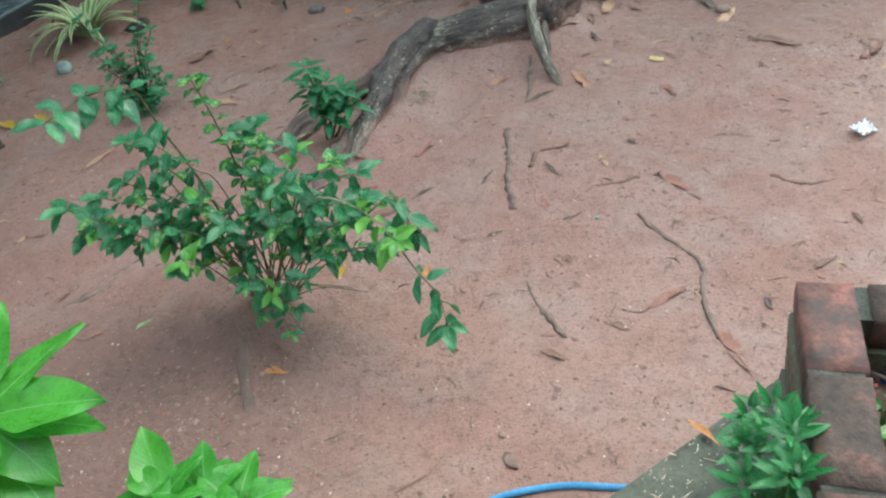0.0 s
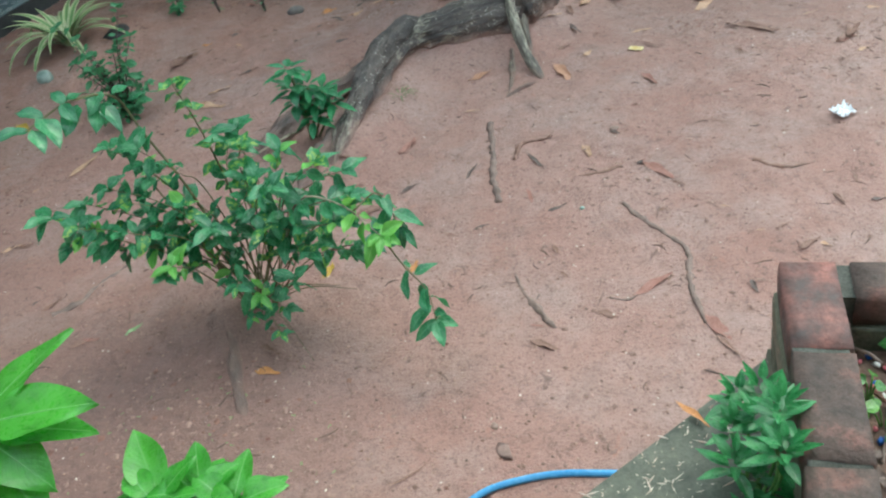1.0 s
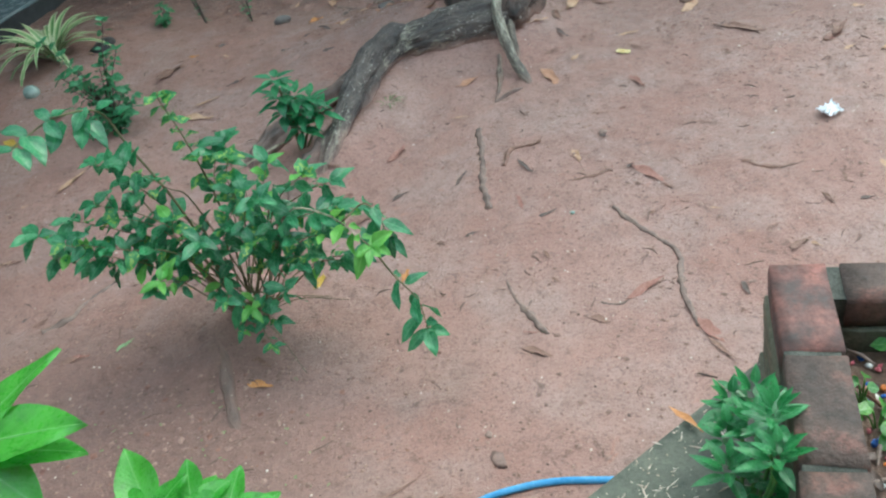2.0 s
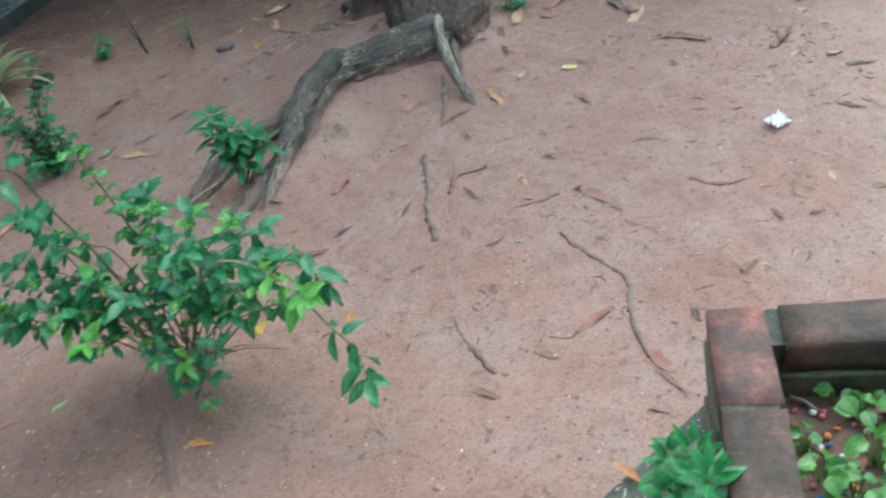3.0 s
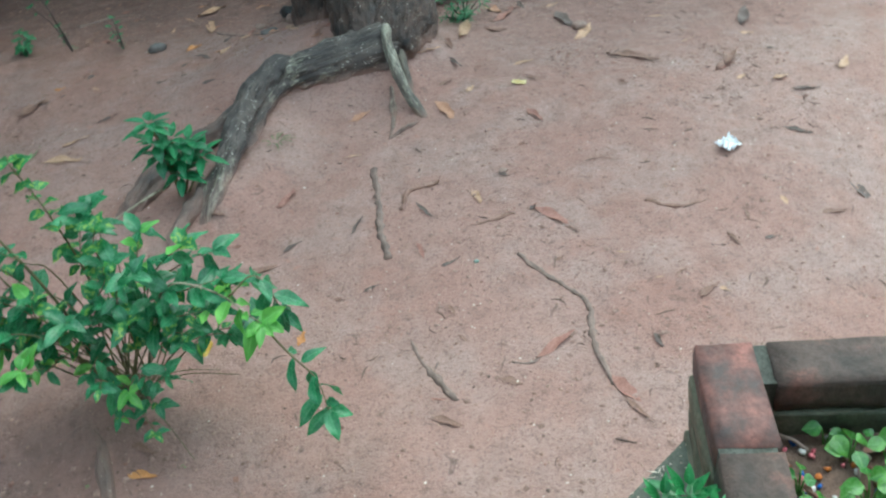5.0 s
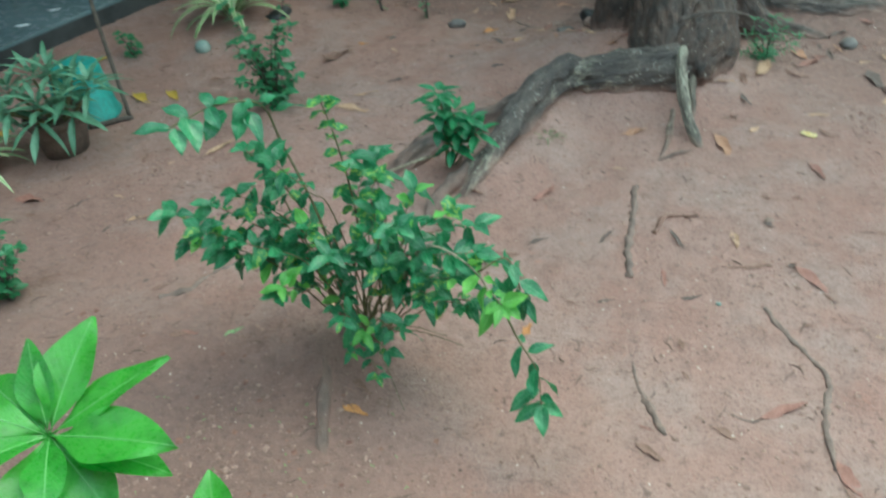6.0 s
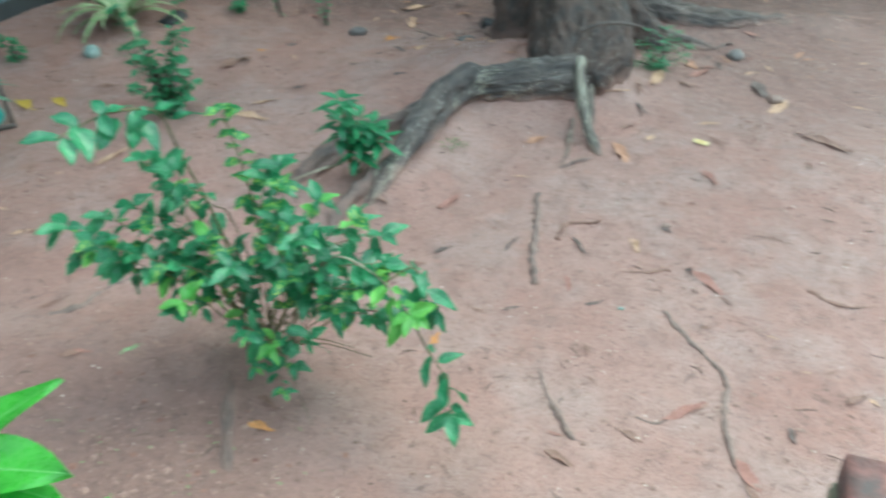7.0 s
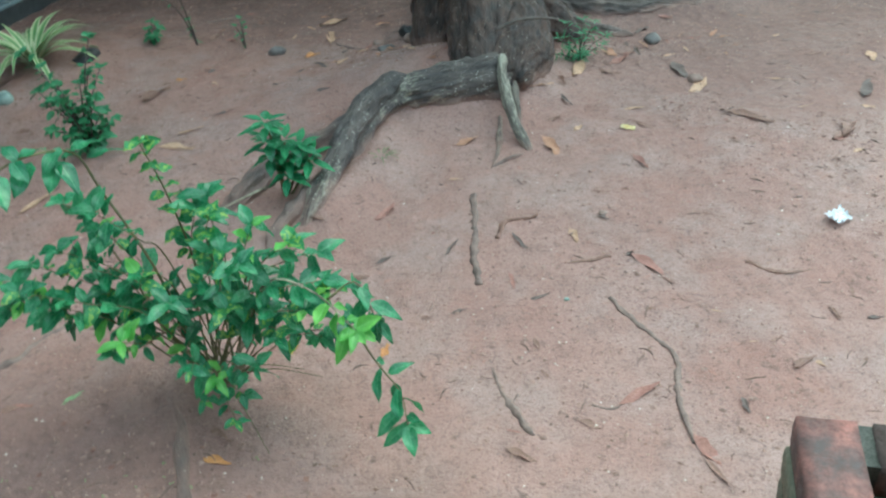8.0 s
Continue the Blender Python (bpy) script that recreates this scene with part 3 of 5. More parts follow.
# ---- brick planter ----
def brick_planter():
    top = thing("brick_planter", (0.699, 1.132, 0), "low blackened brick planter box beside a doorstep", "planter", turn=-17.3)

    def brick_me(long, mat, name):
        bm = bmesh.new()
        box_bm(bm, -long / 2, long / 2, -0.052, 0.052, -0.035, 0.035)
        bmesh.ops.subdivide_edges(bm, edges=bm.edges[:], cuts=3, use_grid_fill=True)
        for v in bm.verts:
            edge = sum((abs(v.co.x) > long / 2 - 0.001, abs(v.co.y) > 0.051, abs(v.co.z) > 0.034))
            v.co *= 1 - (0.025 if edge > 1 else 0.0)
            v.co += 0.004 * noise.noise_vector(v.co * 22)
        return bm_mesh(name, bm, mat, True)

    red, black = brick_me(0.239, BRICK_RED, "brick_red"), brick_me(0.239, BRICK_BLACK, "brick_black")
    moss = brick_me(0.239, BRICK_MOSS, "brick_moss")
    core = bmesh.new()
    box_bm(core, 0.006, 0.098, -0.74, -0.006, -0.05, 0.579)
    box_bm(core, 0.099, 1.05, -0.098, -0.006, -0.05, 0.577)
    box_bm(core, 0.955, 1.047, -0.74, -0.104, -0.05, 0.566)
    box_bm(core, 0.104, 0.949, -0.738, -0.646, -0.05, 0.564)
    part("mortar", bm_mesh("mortar", core, MORTAR), top, label="grey-green weathered mortar")
    coat = bmesh.new()
    box_bm(coat, 0.108, 0.954, -0.108, -0.0985, 0.40, 0.512)
    bmesh.ops.subdivide_edges(coat, edges=coat.edges[:], cuts=12, use_grid_fill=True)
    for v in coat.verts:
        v.co.y -= 0.004 + 0.005 * noise.noise(v.co * 14) if v.co.y < -0.1 else 0
    part("inner_render", bm_mesh("inner_render", coat, MOSSY, True), top, label="mossy damp render inside the planter")
    for row in range(7):
        z = 0.549 - row * 0.08
        for i in range(3):
            jit = rng.uniform(-0.003, 0.003)
            me = red if row == 0 and i == 0 else black if row == 0 else moss
            part("brick", me, top, pose(0.052 + jit, -0.118 - 0.244 * i, z, 0, 0, 90 + rng.uniform(-1, 1)))
        for i in range(4):
            part("brick", black if row == 0 else moss, top, pose(0.246 + 0.243 * i, -0.052 + rng.uniform(-0.003, 0.003), z + 0.004, rng.uniform(-1, 1), 0, rng.uniform(-1, 1)))
    bed = thing("planter_soil", (0.699, 1.132, 0), "dark damp planting soil inside the brick planter", "soil", kind="stuff", turn=-17.3)
    verts, faces, nx, ny = [], [], 50, 34
    for j in range(ny):
        for i in range(nx):
            x, y = 0.1 + 0.86 * i / (nx - 1), -0.1 - 0.56 * j / (ny - 1)
            verts.append((x, y, 0.457 + 0.012 * noise.noise(Vector((x * 14, y * 14, 0))) + 0.006 * noise.noise(Vector((x * 50, y * 50, 0)))))
    faces = [(j * nx + i, j * nx + nx + i, j * nx + nx + i + 1, j * nx + i + 1)[::-1] for j in range(ny - 1) for i in range(nx - 1)]
    part("soil", mesh_of("soil", verts, faces, BED_SOIL), bed)
    return top.matrix_basis.copy()


PLANTER = brick_planter()


def planter_pebbles():
    tones = {
        "blue": ((0.02, 0.10, 0.42), (0.04, 0.16, 0.55)),
        "orange": ((0.55, 0.16, 0.03), (0.68, 0.24, 0.06)),
        "white": ((0.62, 0.62, 0.60), (0.75, 0.75, 0.72)),
        "pink": ((0.55, 0.12, 0.16), (0.66, 0.20, 0.24)),
        "brown": ((0.16, 0.07, 0.04), (0.26, 0.12, 0.07)),
    }
    for tone, (a, b) in tones.items():
        mat = rough_material(tone + "_pebble", ((0.4, a), (0.6, b)), 60, 0.45, 0.2, 0.002)
        me = [lump_mesh(tone + "_pebble", 0.006, 0.005, 0.004, mat, 0.95, 4, s, 1) for s in (1.3, 4.1)]
        for k in range({"blue": 44, "orange": 46, "white": 36, "pink": 44, "brown": 30}[tone]):
            x, y = 0.13 + 0.42 * rng.random(), -0.125 - 0.30 * rng.random()
            z = 0.463 + 0.012 * noise.noise(Vector((x * 14, y * 14, 0)))
            ob = new("pebble", me[k % 2])
            ob.matrix_basis = PLANTER @ pose(x, y, z, rng.uniform(-30, 30), rng.uniform(-30, 30), rng.uniform(0, 360)) @ Matrix.Diagonal((*[rng.uniform(0.7, 1.35)] * 3, 1))
            tagged(ob, tone + " pebble lying on the planter soil", "pebble", "coloured pebbles in the planter")


planter_pebbles()


# ---- plants ----
def bush_leaves(name, mat, length, width, **kw):
    return [blade_mesh(name, length * k, width * w, mat, widest=0.42, fold=f, droop=d, ripple=0.09, twist=tw, rows=9, **kw) for k, w, f, d, tw in ((1, 1, 0.25, 0.25, 0.1), (0.9, 1.05, 0.4, 0.1, -0.2), (1.08, 0.95, 0.15, 0.4, 0.25), (0.82, 1.0, 0.3, 0.55, -0.1))]


BIG_LEAVES = bush_leaves("leaf_big", LEAF_DARK, 0.104, 0.056)
DARK_LEAVES = bush_leaves("leaf_dark", LEAF_DARK, 0.080, 0.039)
LIME_LEAVES = bush_leaves("leaf_lime", LEAF_LIME, 0.070, 0.033)
MOTTLED_LEAVES = bush_leaves("leaf_mottled", LEAF_MOTTLED, 0.055, 0.036)


def leafy_branch(parent, points, radius, leaves, start=0.35, gap=0.028, size=1.0, stem=STEM, tip=3, flop=0.2):
    """A branch of a shrub (points from its parent's base) with leaves in pairs along its outer part."""
    part("stem", tube_mesh("stem", points, [radius, radius * 0.35], stem, 6, 6, 0.1, 40), parent)
    line = curve_points(points, 10)
    total = sum((b - a).length for a, b in zip(line, line[1:]))
    run, last, turn = 0.0, start * total, rng.uniform(0, 6.28)
    for a, b in zip(line, line[1:]):
        run += (b - a).length
        if run < last:
            continue
        last += gap * rng.uniform(0.7, 1.3)
        d = (b - a).normalized()
        turn += 2.4
        side = Vector((math.cos(turn), math.sin(turn), 0))
        side = (side - d * side.dot(d)).normalized()
        way = side + d * rng.uniform(0.2, 0.7) + Vector((0, 0, rng.uniform(-0.15, 0.3) - flop))
        up = Vector((rng.uniform(-0.7, 0.7), rng.uniform(-0.8, 0.4), 1))
        part("leaf", rng.choice(leaves), parent, leaf_pose(b + side * radius, way, up, size * rng.uniform(0.55, 1.2)))
    d = (line[-1] - line[-2]).normalized()
    for k in range(tip):
        turn += 6.28 / max(tip, 1)
        way = d * 0.6 + Vector((math.cos(turn), math.sin(turn), rng.uniform(-0.1, 0.5) - flop))
        part("leaf", rng.choice(leaves), parent, leaf_pose(line[-1], way, (rng.uniform(-0.3, 0.3), -0.3, 1), size * rng.uniform(0.7, 1.1)))


def fused_mesh(name, runs, mat, voxel=0.009, rough=1.0, place=(0, 0, 0), mire=0.05):
    """One skin over several tapered runs (points, radii, how bare the wood is along it), gnarled along the grain of the nearest run."""
    verts, faces, axis, heads, along, bares = [], [], [], [], [], []
    for points, radii, bared in runs:
        me = tube_mesh("run", points, radii, mat, 24, 8, 0.12, 6, 0.15)
        first = len(verts)
        verts += [tuple(v.co) for v in me.vertices]
        faces += [tuple(first + i for i in p.vertices) for p in me.polygons]
        bpy.data.meshes.remove(me)
        line = curve_points(points, 14)
        start = len(along) * 0.37
        for i, p in enumerate(line):
            start += (p - line[i - 1]).length if i else 0.0
            axis.append(p)
            heads.append((line[min(i + 1, len(line) - 1)] - line[max(i - 1, 0)]).normalized())
            along.append(start)
            bares.append(np.interp(i / (len(line) - 1), np.linspace(0, 1, len(bared)), bared))
    block = new("run", mesh_of("run", verts, faces, mat))
    skin = block.modifiers.new("skin", "REMESH")
    skin.mode, skin.voxel_size = "VOXEL", voxel
    graph = bpy.context.evaluated_depsgraph_get()
    graph.update()
    me = bpy.data.meshes.new_from_object(block.evaluated_get(graph))
    old = block.data
    bpy.data.objects.remove(block)
    bpy.data.meshes.remove(old)
    me.name = name
    count = len(me.vertices)
    co = np.empty(count * 3)
    me.vertices.foreach_get("co", co)
    co = co.reshape(-1, 3)
    edge = np.empty(len(me.edges) * 2, dtype=np.int32)
    me.edges.foreach_get("vertices", edge)
    edge = edge.reshape(-1, 2)
    degree = np.bincount(edge.ravel(), minlength=count)[:, None]
    for _ in range(5):
        total = np.zeros_like(co)
        np.add.at(total, edge[:, 0], co[edge[:, 1]])
        np.add.at(total, edge[:, 1], co[edge[:, 0]])
        co = 0.4 * co + 0.6 * total / np.maximum(degree, 1)
    me.vertices.foreach_set("co", co.ravel())
    me.update()
    normals = np.empty(count * 3)
    me.vertices.foreach_get("normal", normals)
    normals = normals.reshape(-1, 3)
    axis, heads, along, bares = np.array(axis), np.array(heads), np.array(along), np.array(bares)
    grain, bare, mud = np.empty((count, 3)), np.empty(count), np.empty(count)
    for i in range(count):
        d = co[i] - axis
        k = int(np.argmin((d * d).sum(1)))
        h = heads[k]
        off = d[k] - h * (d[k] @ h)
        side = np.cross(h, (0, 0, 1.0))
        side = side / max(np.linalg.norm(side), 1e-6) if abs(h[2]) < 0.9 else np.array((1.0, 0, 0))
        up = np.cross(side, h)
        grain[i] = (along[k] + d[k] @ h, off @ side, off @ up)
        bare[i] = bares[k]
        a, u, v = grain[i]
        q = Vector((a * 7, u * 26, v * 26))
        ridge = 0.6 - 2 * abs(noise.noise(q)) + 0.7 * noise.noise(q * 2.3)
        lump = noise.noise(Vector((a * 6, u * 9, v * 9)))
        co[i] += normals[i] * rough * (0.012 * ridge + 0.014 * lump)
        high = co[i][2] + place[2] - ground_z(co[i][0] + place[0], co[i][1] + place[1])
        mud[i] = max(0.0, 1.0 - high / mire) * 0.6
    me.vertices.foreach_set("co", co.ravel())
    me.attributes.new("grain", "FLOAT_VECTOR", "POINT").data.foreach_set("vector", grain.astype(np.float32).ravel())
    me.attributes.new("mud", "FLOAT", "POINT").data.foreach_set("value", mud.astype(np.float32))
    me.attributes.new("bare", "FLOAT", "POINT").data.foreach_set("value", bare.astype(np.float32))
    me.polygons.foreach_set("use_smooth", [True] * len(me.polygons))
    me.materials.clear()
    me.materials.append(mat)
    me.update()
    return me


def shrub():
    base = Vector((-0.53, 1.97, 0.0))
    top = thing("shrub", base, "glossy dark-green wet shrub with many thin stems", "shrub")

    mixed = DARK_LEAVES * 3 + MOTTLED_LEAVES[:3] + LIME_LEAVES[:1]

    def arm(x, y, z, leaves=mixed, bend=0.06, **kw):
        end = Vector((x, y, z)) - base
        start = Vector((rng.uniform(-0.05, 0.05), rng.uniform(-0.05, 0.05), -0.01))
        mid = Vector((end.x * 0.42, end.y * 0.42, end.z * 0.62)) + Vector((rng.uniform(-bend, bend), rng.uniform(-bend, bend), 0.03))
        leafy_branch(top, [start, mid, mid.lerp(end, 0.55) + Vector((rng.uniform(-0.025, 0.025), rng.uniform(-0.025, 0.025), rng.uniform(-0.02, 0.03))), end], 0.0026, leaves, **kw)

    for x, y, z in ((-0.92, 1.86, 0.46), (-0.82, 1.92, 0.56), (-0.88, 1.79, 0.54), (-0.90, 1.93, 0.52), (-0.84, 1.82, 0.47), (-0.72, 1.97, 0.58), (-0.78, 1.90, 0.52), (-0.96, 1.86, 0.44), (-0.74, 2.06, 0.50), (-0.96, 1.84, 0.55)):
        arm(x, y, z, start=0.48, gap=0.026, size=0.92)
    for x, y, z in ((-0.49, 2.03, 0.58), (-0.42, 1.89, 0.53), (-0.30, 1.80, 0.48), (-0.22, 1.74, 0.44), (-0.42, 1.80, 0.42), (-0.34, 1.92, 0.58), (-0.17, 1.77, 0.50), (-0.36, 1.80, 0.55)):
        arm(x, y, z, start=0.48, gap=0.026, size=0.92)
    for x, y, z in ((-0.58, 1.85, 0.24), (-0.42, 1.745, 0.18), (-0.52, 1.72, 0.30), (-0.36, 1.72, 0.30), (-0.70, 1.76, 0.35), (-0.30, 1.74, 0.36)):
        arm(x, y, z, start=0.60, gap=0.022, size=0.72)
    for x, y, z in ((-0.18, 1.86, 0.52), (-0.14, 1.84, 0.42), (-0.23, 1.84, 0.37), (-0.20, 1.82, 0.28), (-0.28, 1.86, 0.45), (-0.12, 1.80, 0.34)):
        arm(x, y, z, start=0.66, gap=0.024, size=0.8)
    for x, y, z in ((-0.44, 1.70, 0.13), (-0.52, 1.75, 0.16)):
        arm(x, y, z, start=0.74, gap=0.024, size=0.6, tip=3)
    for x, y, z in ((-0.62, 1.86, 0.50), (-0.56, 1.82, 0.44), (-0.46, 1.94, 0.50)):
        arm(x, y, z, start=0.62, gap=0.03, size=0.88)
    arm(-0.24, 1.84, 0.57, start=0.7, size=1.0, tip=4)
    root = [Vector(p) - base for p in ((-0.62, 2.08, 0.0), (-0.655, 1.98, 0.022), (-0.63, 1.82, 0.015), (-0.605, 1.68, 0.008), (-0.585, 1.58, -0.002), (-0.575, 1.50, -0.025))]
    part("root", fused_mesh("root", [(root, [0.02, 0.024, 0.022, 0.02, 0.019, 0.01], (-0.3, -0.3))], MUDDY_BARK, 0.006, 0.5, base, 0.07), top, label="muddy half-buried surface root")
    # pale young shoots
    arm(-0.68, 1.76, 0.38, LIME_LEAVES, start=0.9, tip=3, size=0.95)
    arm(-0.475, 1.755, 0.235, LIME_LEAVES, start=0.9, tip=4, size=0.72)
    arm(-0.44, 1.96, 0.60, MOTTLED_LEAVES, start=0.7)
    b = base
    leafy_branch(top, [Vector(p) - b for p in ((-0.54, 1.98, 0.05), (-0.53, 2.02, 0.40), (-0.56, 2.05, 0.62), (-0.59, 2.05, 0.77))], 0.004, MOTTLED_LEAVES, 0.5, 0.018, 1.0, flop=0.35)
    arm(-0.46, 2.05, 0.60, DARK_LEAVES, start=0.85, tip=5)
    # a bare pale twig with bright leaves, its tip hanging to the ground
    leafy_branch(top, [Vector(p) - b for p in ((-0.50, 1.95, 0.03), (-0.33, 1.83, 0.45), (-0.20, 1.74, 0.50), (-0.10, 1.66, 0.43))], 0.004, LIME_LEAVES, 0.84, 0.012, 1.0, stem=DRY_WOOD, tip=7, flop=0.2)
    leafy_branch(top, [Vector(p) - b for p in ((-0.16, 1.72, 0.48), (-0.09, 1.75, 0.50), (-0.05, 1.72, 0.40))], 0.003, DARK_LEAVES, 0.2, 0.014, 0.85, tip=5, flop=0.5)
    leafy_branch(top, [Vector(p) - b for p in ((-0.10, 1.66, 0.43), (-0.06, 1.64, 0.34), (-0.01, 1.59, 0.28), (0.0, 1.54, 0.22))], 0.003, DARK_LEAVES, 0.35, 0.022, 0.92, tip=4, flop=0.1)
    # a tall arching stem, bowed over, with larger leaves set along it
    part("stem", tube_mesh("stem", [Vector(p) - b for p in ((-0.56, 1.98, 0.03), (-0.62, 1.97, 0.45), (-0.70, 2.01, 0.66), (-0.73, 1.99, 0.79), (-0.79, 1.87, 0.85), (-0.85, 1.80, 0.845), (-0.88, 1.76, 0.84))], [0.004, 0.002], STEM, 6, 6, 0.1, 40), top)
    for foot, tip in (((-0.79, 1.84, 0.86), (-0.84, 1.89, 0.88)), ((-0.79, 1.85, 0.86), (-0.74, 1.91, 0.85)), ((-0.80, 1.84, 0.86), (-0.76, 1.78, 0.82)), ((-0.85, 1.81, 0.85), (-0.78, 1.72, 0.80)), ((-0.84, 1.81, 0.85), (-0.92, 1.82, 0.87)), ((-0.87, 1.77, 0.84), (-0.95, 1.73, 0.86)), ((-0.86, 1.77, 0.84), (-0.82, 1.70, 0.80)), ((-0.77, 1.86, 0.84), (-0.80, 1.76, 0.80)), ((-0.73, 1.98, 0.80), (-0.67, 2.04, 0.80)), ((-0.75, 1.94, 0.80), (-0.69, 1.87, 0.75)), ((-0.75, 1.94, 0.80), (-0.76, 1.85, 0.75)), ((-0.71, 2.01, 0.76), (-0.63, 2.05, 0.77)), ((-0.70, 2.01, 0.68), (-0.75, 1.91, 0.63)), ((-0.74, 1.96, 0.82), (-0.77, 1.88, 0.80))):
        way = Vector(tip) - Vector(foot)
        part("leaf", BIG_LEAVES[int(abs(tip[0]) * 1000) % 4], top, leaf_pose(Vector(foot) - b, way + Vector((0, 0, 0.02)), (rng.uniform(-0.3, 0.3), rng.uniform(-0.5, 0.1), 1), way.length / 0.125))
    leafy_branch(top, [Vector(p) - b for p in ((-0.60, 1.99, 0.05), (-0.72, 2.06, 0.36), (-0.80, 2.11, 0.52), (-0.86, 2.13, 0.57))], 0.0035, DARK_LEAVES, 0.7, 0.03, 0.9, tip=3, flop=0.4)
    arm(-0.70, 1.92, 0.66, DARK_LEAVES, start=0.8, tip=3, size=0.9)
    # dry bare twigs near the ground
    for x, y, z in ((-0.22, 1.82, 0.14), (-0.28, 1.90, 0.10), (-0.37, 1.66, 0.04), (-0.35, 1.98, 0.2)):
        e = Vector((x, y, z)) - b
        part("twig", tube_mesh("twig", [(0, 0, 0.02), e * 0.5 + Vector((0, 0, 0.05)), e], [0.002, 0.0009], STEM, 5, 5), top, label="thin bare brown twig")


shrub()


def rosette(parent, centre, leaves, count, spread, lift, size=1.0, stem_from=None, radius=0.006, stem=STEM_GREEN, first=0.0, layers=2):
    """Leaves fanned round one stem tip."""
    c = Vector(centre)
    if stem_from is not None:
        s = Vector(stem_from)
        part("stem", tube_mesh("stem", [s, (s + c) / 2 + Vector((0.01, 0, 0.01)), c], [radius * 1.3, radius], stem, 7, 5), parent)
    for k in range(count):
        layer = k * layers // count
        a = first + 2.399 * k + rng.uniform(-0.2, 0.2)
        rise = lift + 0.55 * layer + rng.uniform(-0.15, 0.15)
        way = Vector((math.cos(a) * spread, math.sin(a) * spread, rise))
        me = rng.choice(leaves)
        leaf = part("leaf", me, parent, leaf_pose(c + way * 0.01 + Vector((0, 0, 0.012 * layer)), way, (0, 0, 1), size * rng.uniform(0.8, 1.1) * (1 - 0.15 * layer)))
        if me.name in RIBS:
            part("midrib", RIBS[me.name], leaf, label="pale raised midrib")


RIB = rough_material("pale_midrib", ((0.35, (0.17, 0.46, 0.12)), (0.65, (0.25, 0.55, 0.18))), 40, 0.4, 0.2, 0.002)
RIBS = {}


def with_rib(me, length, droop):
    """Keeps a raised midrib for a leaf blade, under the blade's name."""
    line = [(0, length * t, -droop * length * t * t) for t in (0.0, 0.3, 0.6, 0.95)]
    RIBS[me.name] = tube_mesh("midrib", line, [0.0014, 0.0006], RIB, 6, 4)
    return me


BROAD_LEAVES = [with_rib(blade_mesh("leaf_broad", 0.215 * k, 0.089 * w, LEAF_BROAD, widest=0.54, fold=f, droop=d, rows=16, ripple=0.07, twist=tw, taper=0.88, foot=1.5), 0.215 * k, d) for k, w, f, d, tw in ((1, 1, 0.2, 0.12, 0.1), (0.9, 1.05, 0.3, 0.2, -0.15), (1.08, 0.95, 0.12, 0.08, 0.2))]


def broad_plant():
    """The bright broad-leaved plant by the doorstep: one fan of leaves, each set by its tip."""
    base = Vector((-0.86, 1.0, 0.0))
    top = thing("broad_leaved_plant", base, "bright-green wet broad-leaved plant on a fleshy stem", "plant")
    crown = Vector((-0.868, 1.03, 0.62)) - base
    part("stem", tube_mesh("stem", [(0.02, -0.02, -0.01), (0.0, 0.0, 0.3), crown], [0.014, 0.009], STEM_GREEN, 8, 6), top)
    k = 0
    for x, y, z in ((-0.95, 1.16, 0.73), (-0.842, 1.215, 0.75), (-0.66, 1.15, 0.708), (-0.598, 0.975, 0.67), (-0.702, 0.90, 0.565), (-0.72, 0.86, 0.50), (-0.79, 0.86, 0.62), (-0.98, 0.90, 0.66), (-1.07, 1.02, 0.70), (-1.06, 1.14, 0.64), (-0.86, 0.84, 0.57), (-0.614, 0.97, 0.60)):
        way = Vector((x, y, z)) - base - crown
        me = BROAD_LEAVES[k % 3]
        k += 1
        size = way.length / max(v.co.y for v in me.vertices)
        leaf = part("leaf", me, top, leaf_pose(crown, way + Vector((0, 0, 0.12 * way.length)), (rng.uniform(-0.2, 0.2), rng.uniform(-0.35, 0.0), 1), size))
        part("midrib", RIBS[me.name], leaf, label="pale raised midrib")


broad_plant()


CLUMP_LEAVES = [with_rib(blade_mesh("leaf_clump", 0.19 * k, 0.104 * w, LEAF_BROAD, widest=0.53, fold=f, droop=d, rows=12, ripple=0.07, twist=tw, taper=0.75, foot=1.3), 0.19 * k, d) for k, w, f, d, tw in ((1, 1, 0.2, 0.2, 0.1), (0.85, 1.05, 0.3, 0.3, -0.15), (0.95, 1.0, 0.12, 0.15, 0.2))]


def leafy_clump():
    base = Vector((-0.50, 0.93, 0.0))
    top = thing("broad_leaved_plant", base, "low bright-green clump of broad glossy leaves", "plant")
    for cx, cy, cz, n, a in ((-0.55, 0.92, 0.43, 7, 0.4), (-0.46, 0.92, 0.43, 8, 1.3), (-0.40, 0.89, 0.42, 8, 2.0), (-0.60, 0.86, 0.41, 8, 2.2), (-0.50, 0.84, 0.40, 8, 0.7), (-0.40, 0.80, 0.39, 7, 0.0), (-0.66, 0.80, 0.40, 7, 1.0)):
        c = Vector((cx - 0.01, cy, cz)) - base
        rosette(top, c, CLUMP_LEAVES, n + 2, 1.0, 0.0, 0.66, (c.x * 0.4, c.y * 0.4, -0.01), 0.007, first=a)
    way = Vector((-0.612, 1.065, 0.515)) - Vector((-0.55, 0.93, 0.42))
    part("leaf", BROAD_LEAVES[1], top, leaf_pose(Vector((-0.55, 0.93, 0.42)) - base, way, (0, -0.3, 1), way.length / 0.195))


leafy_clump()

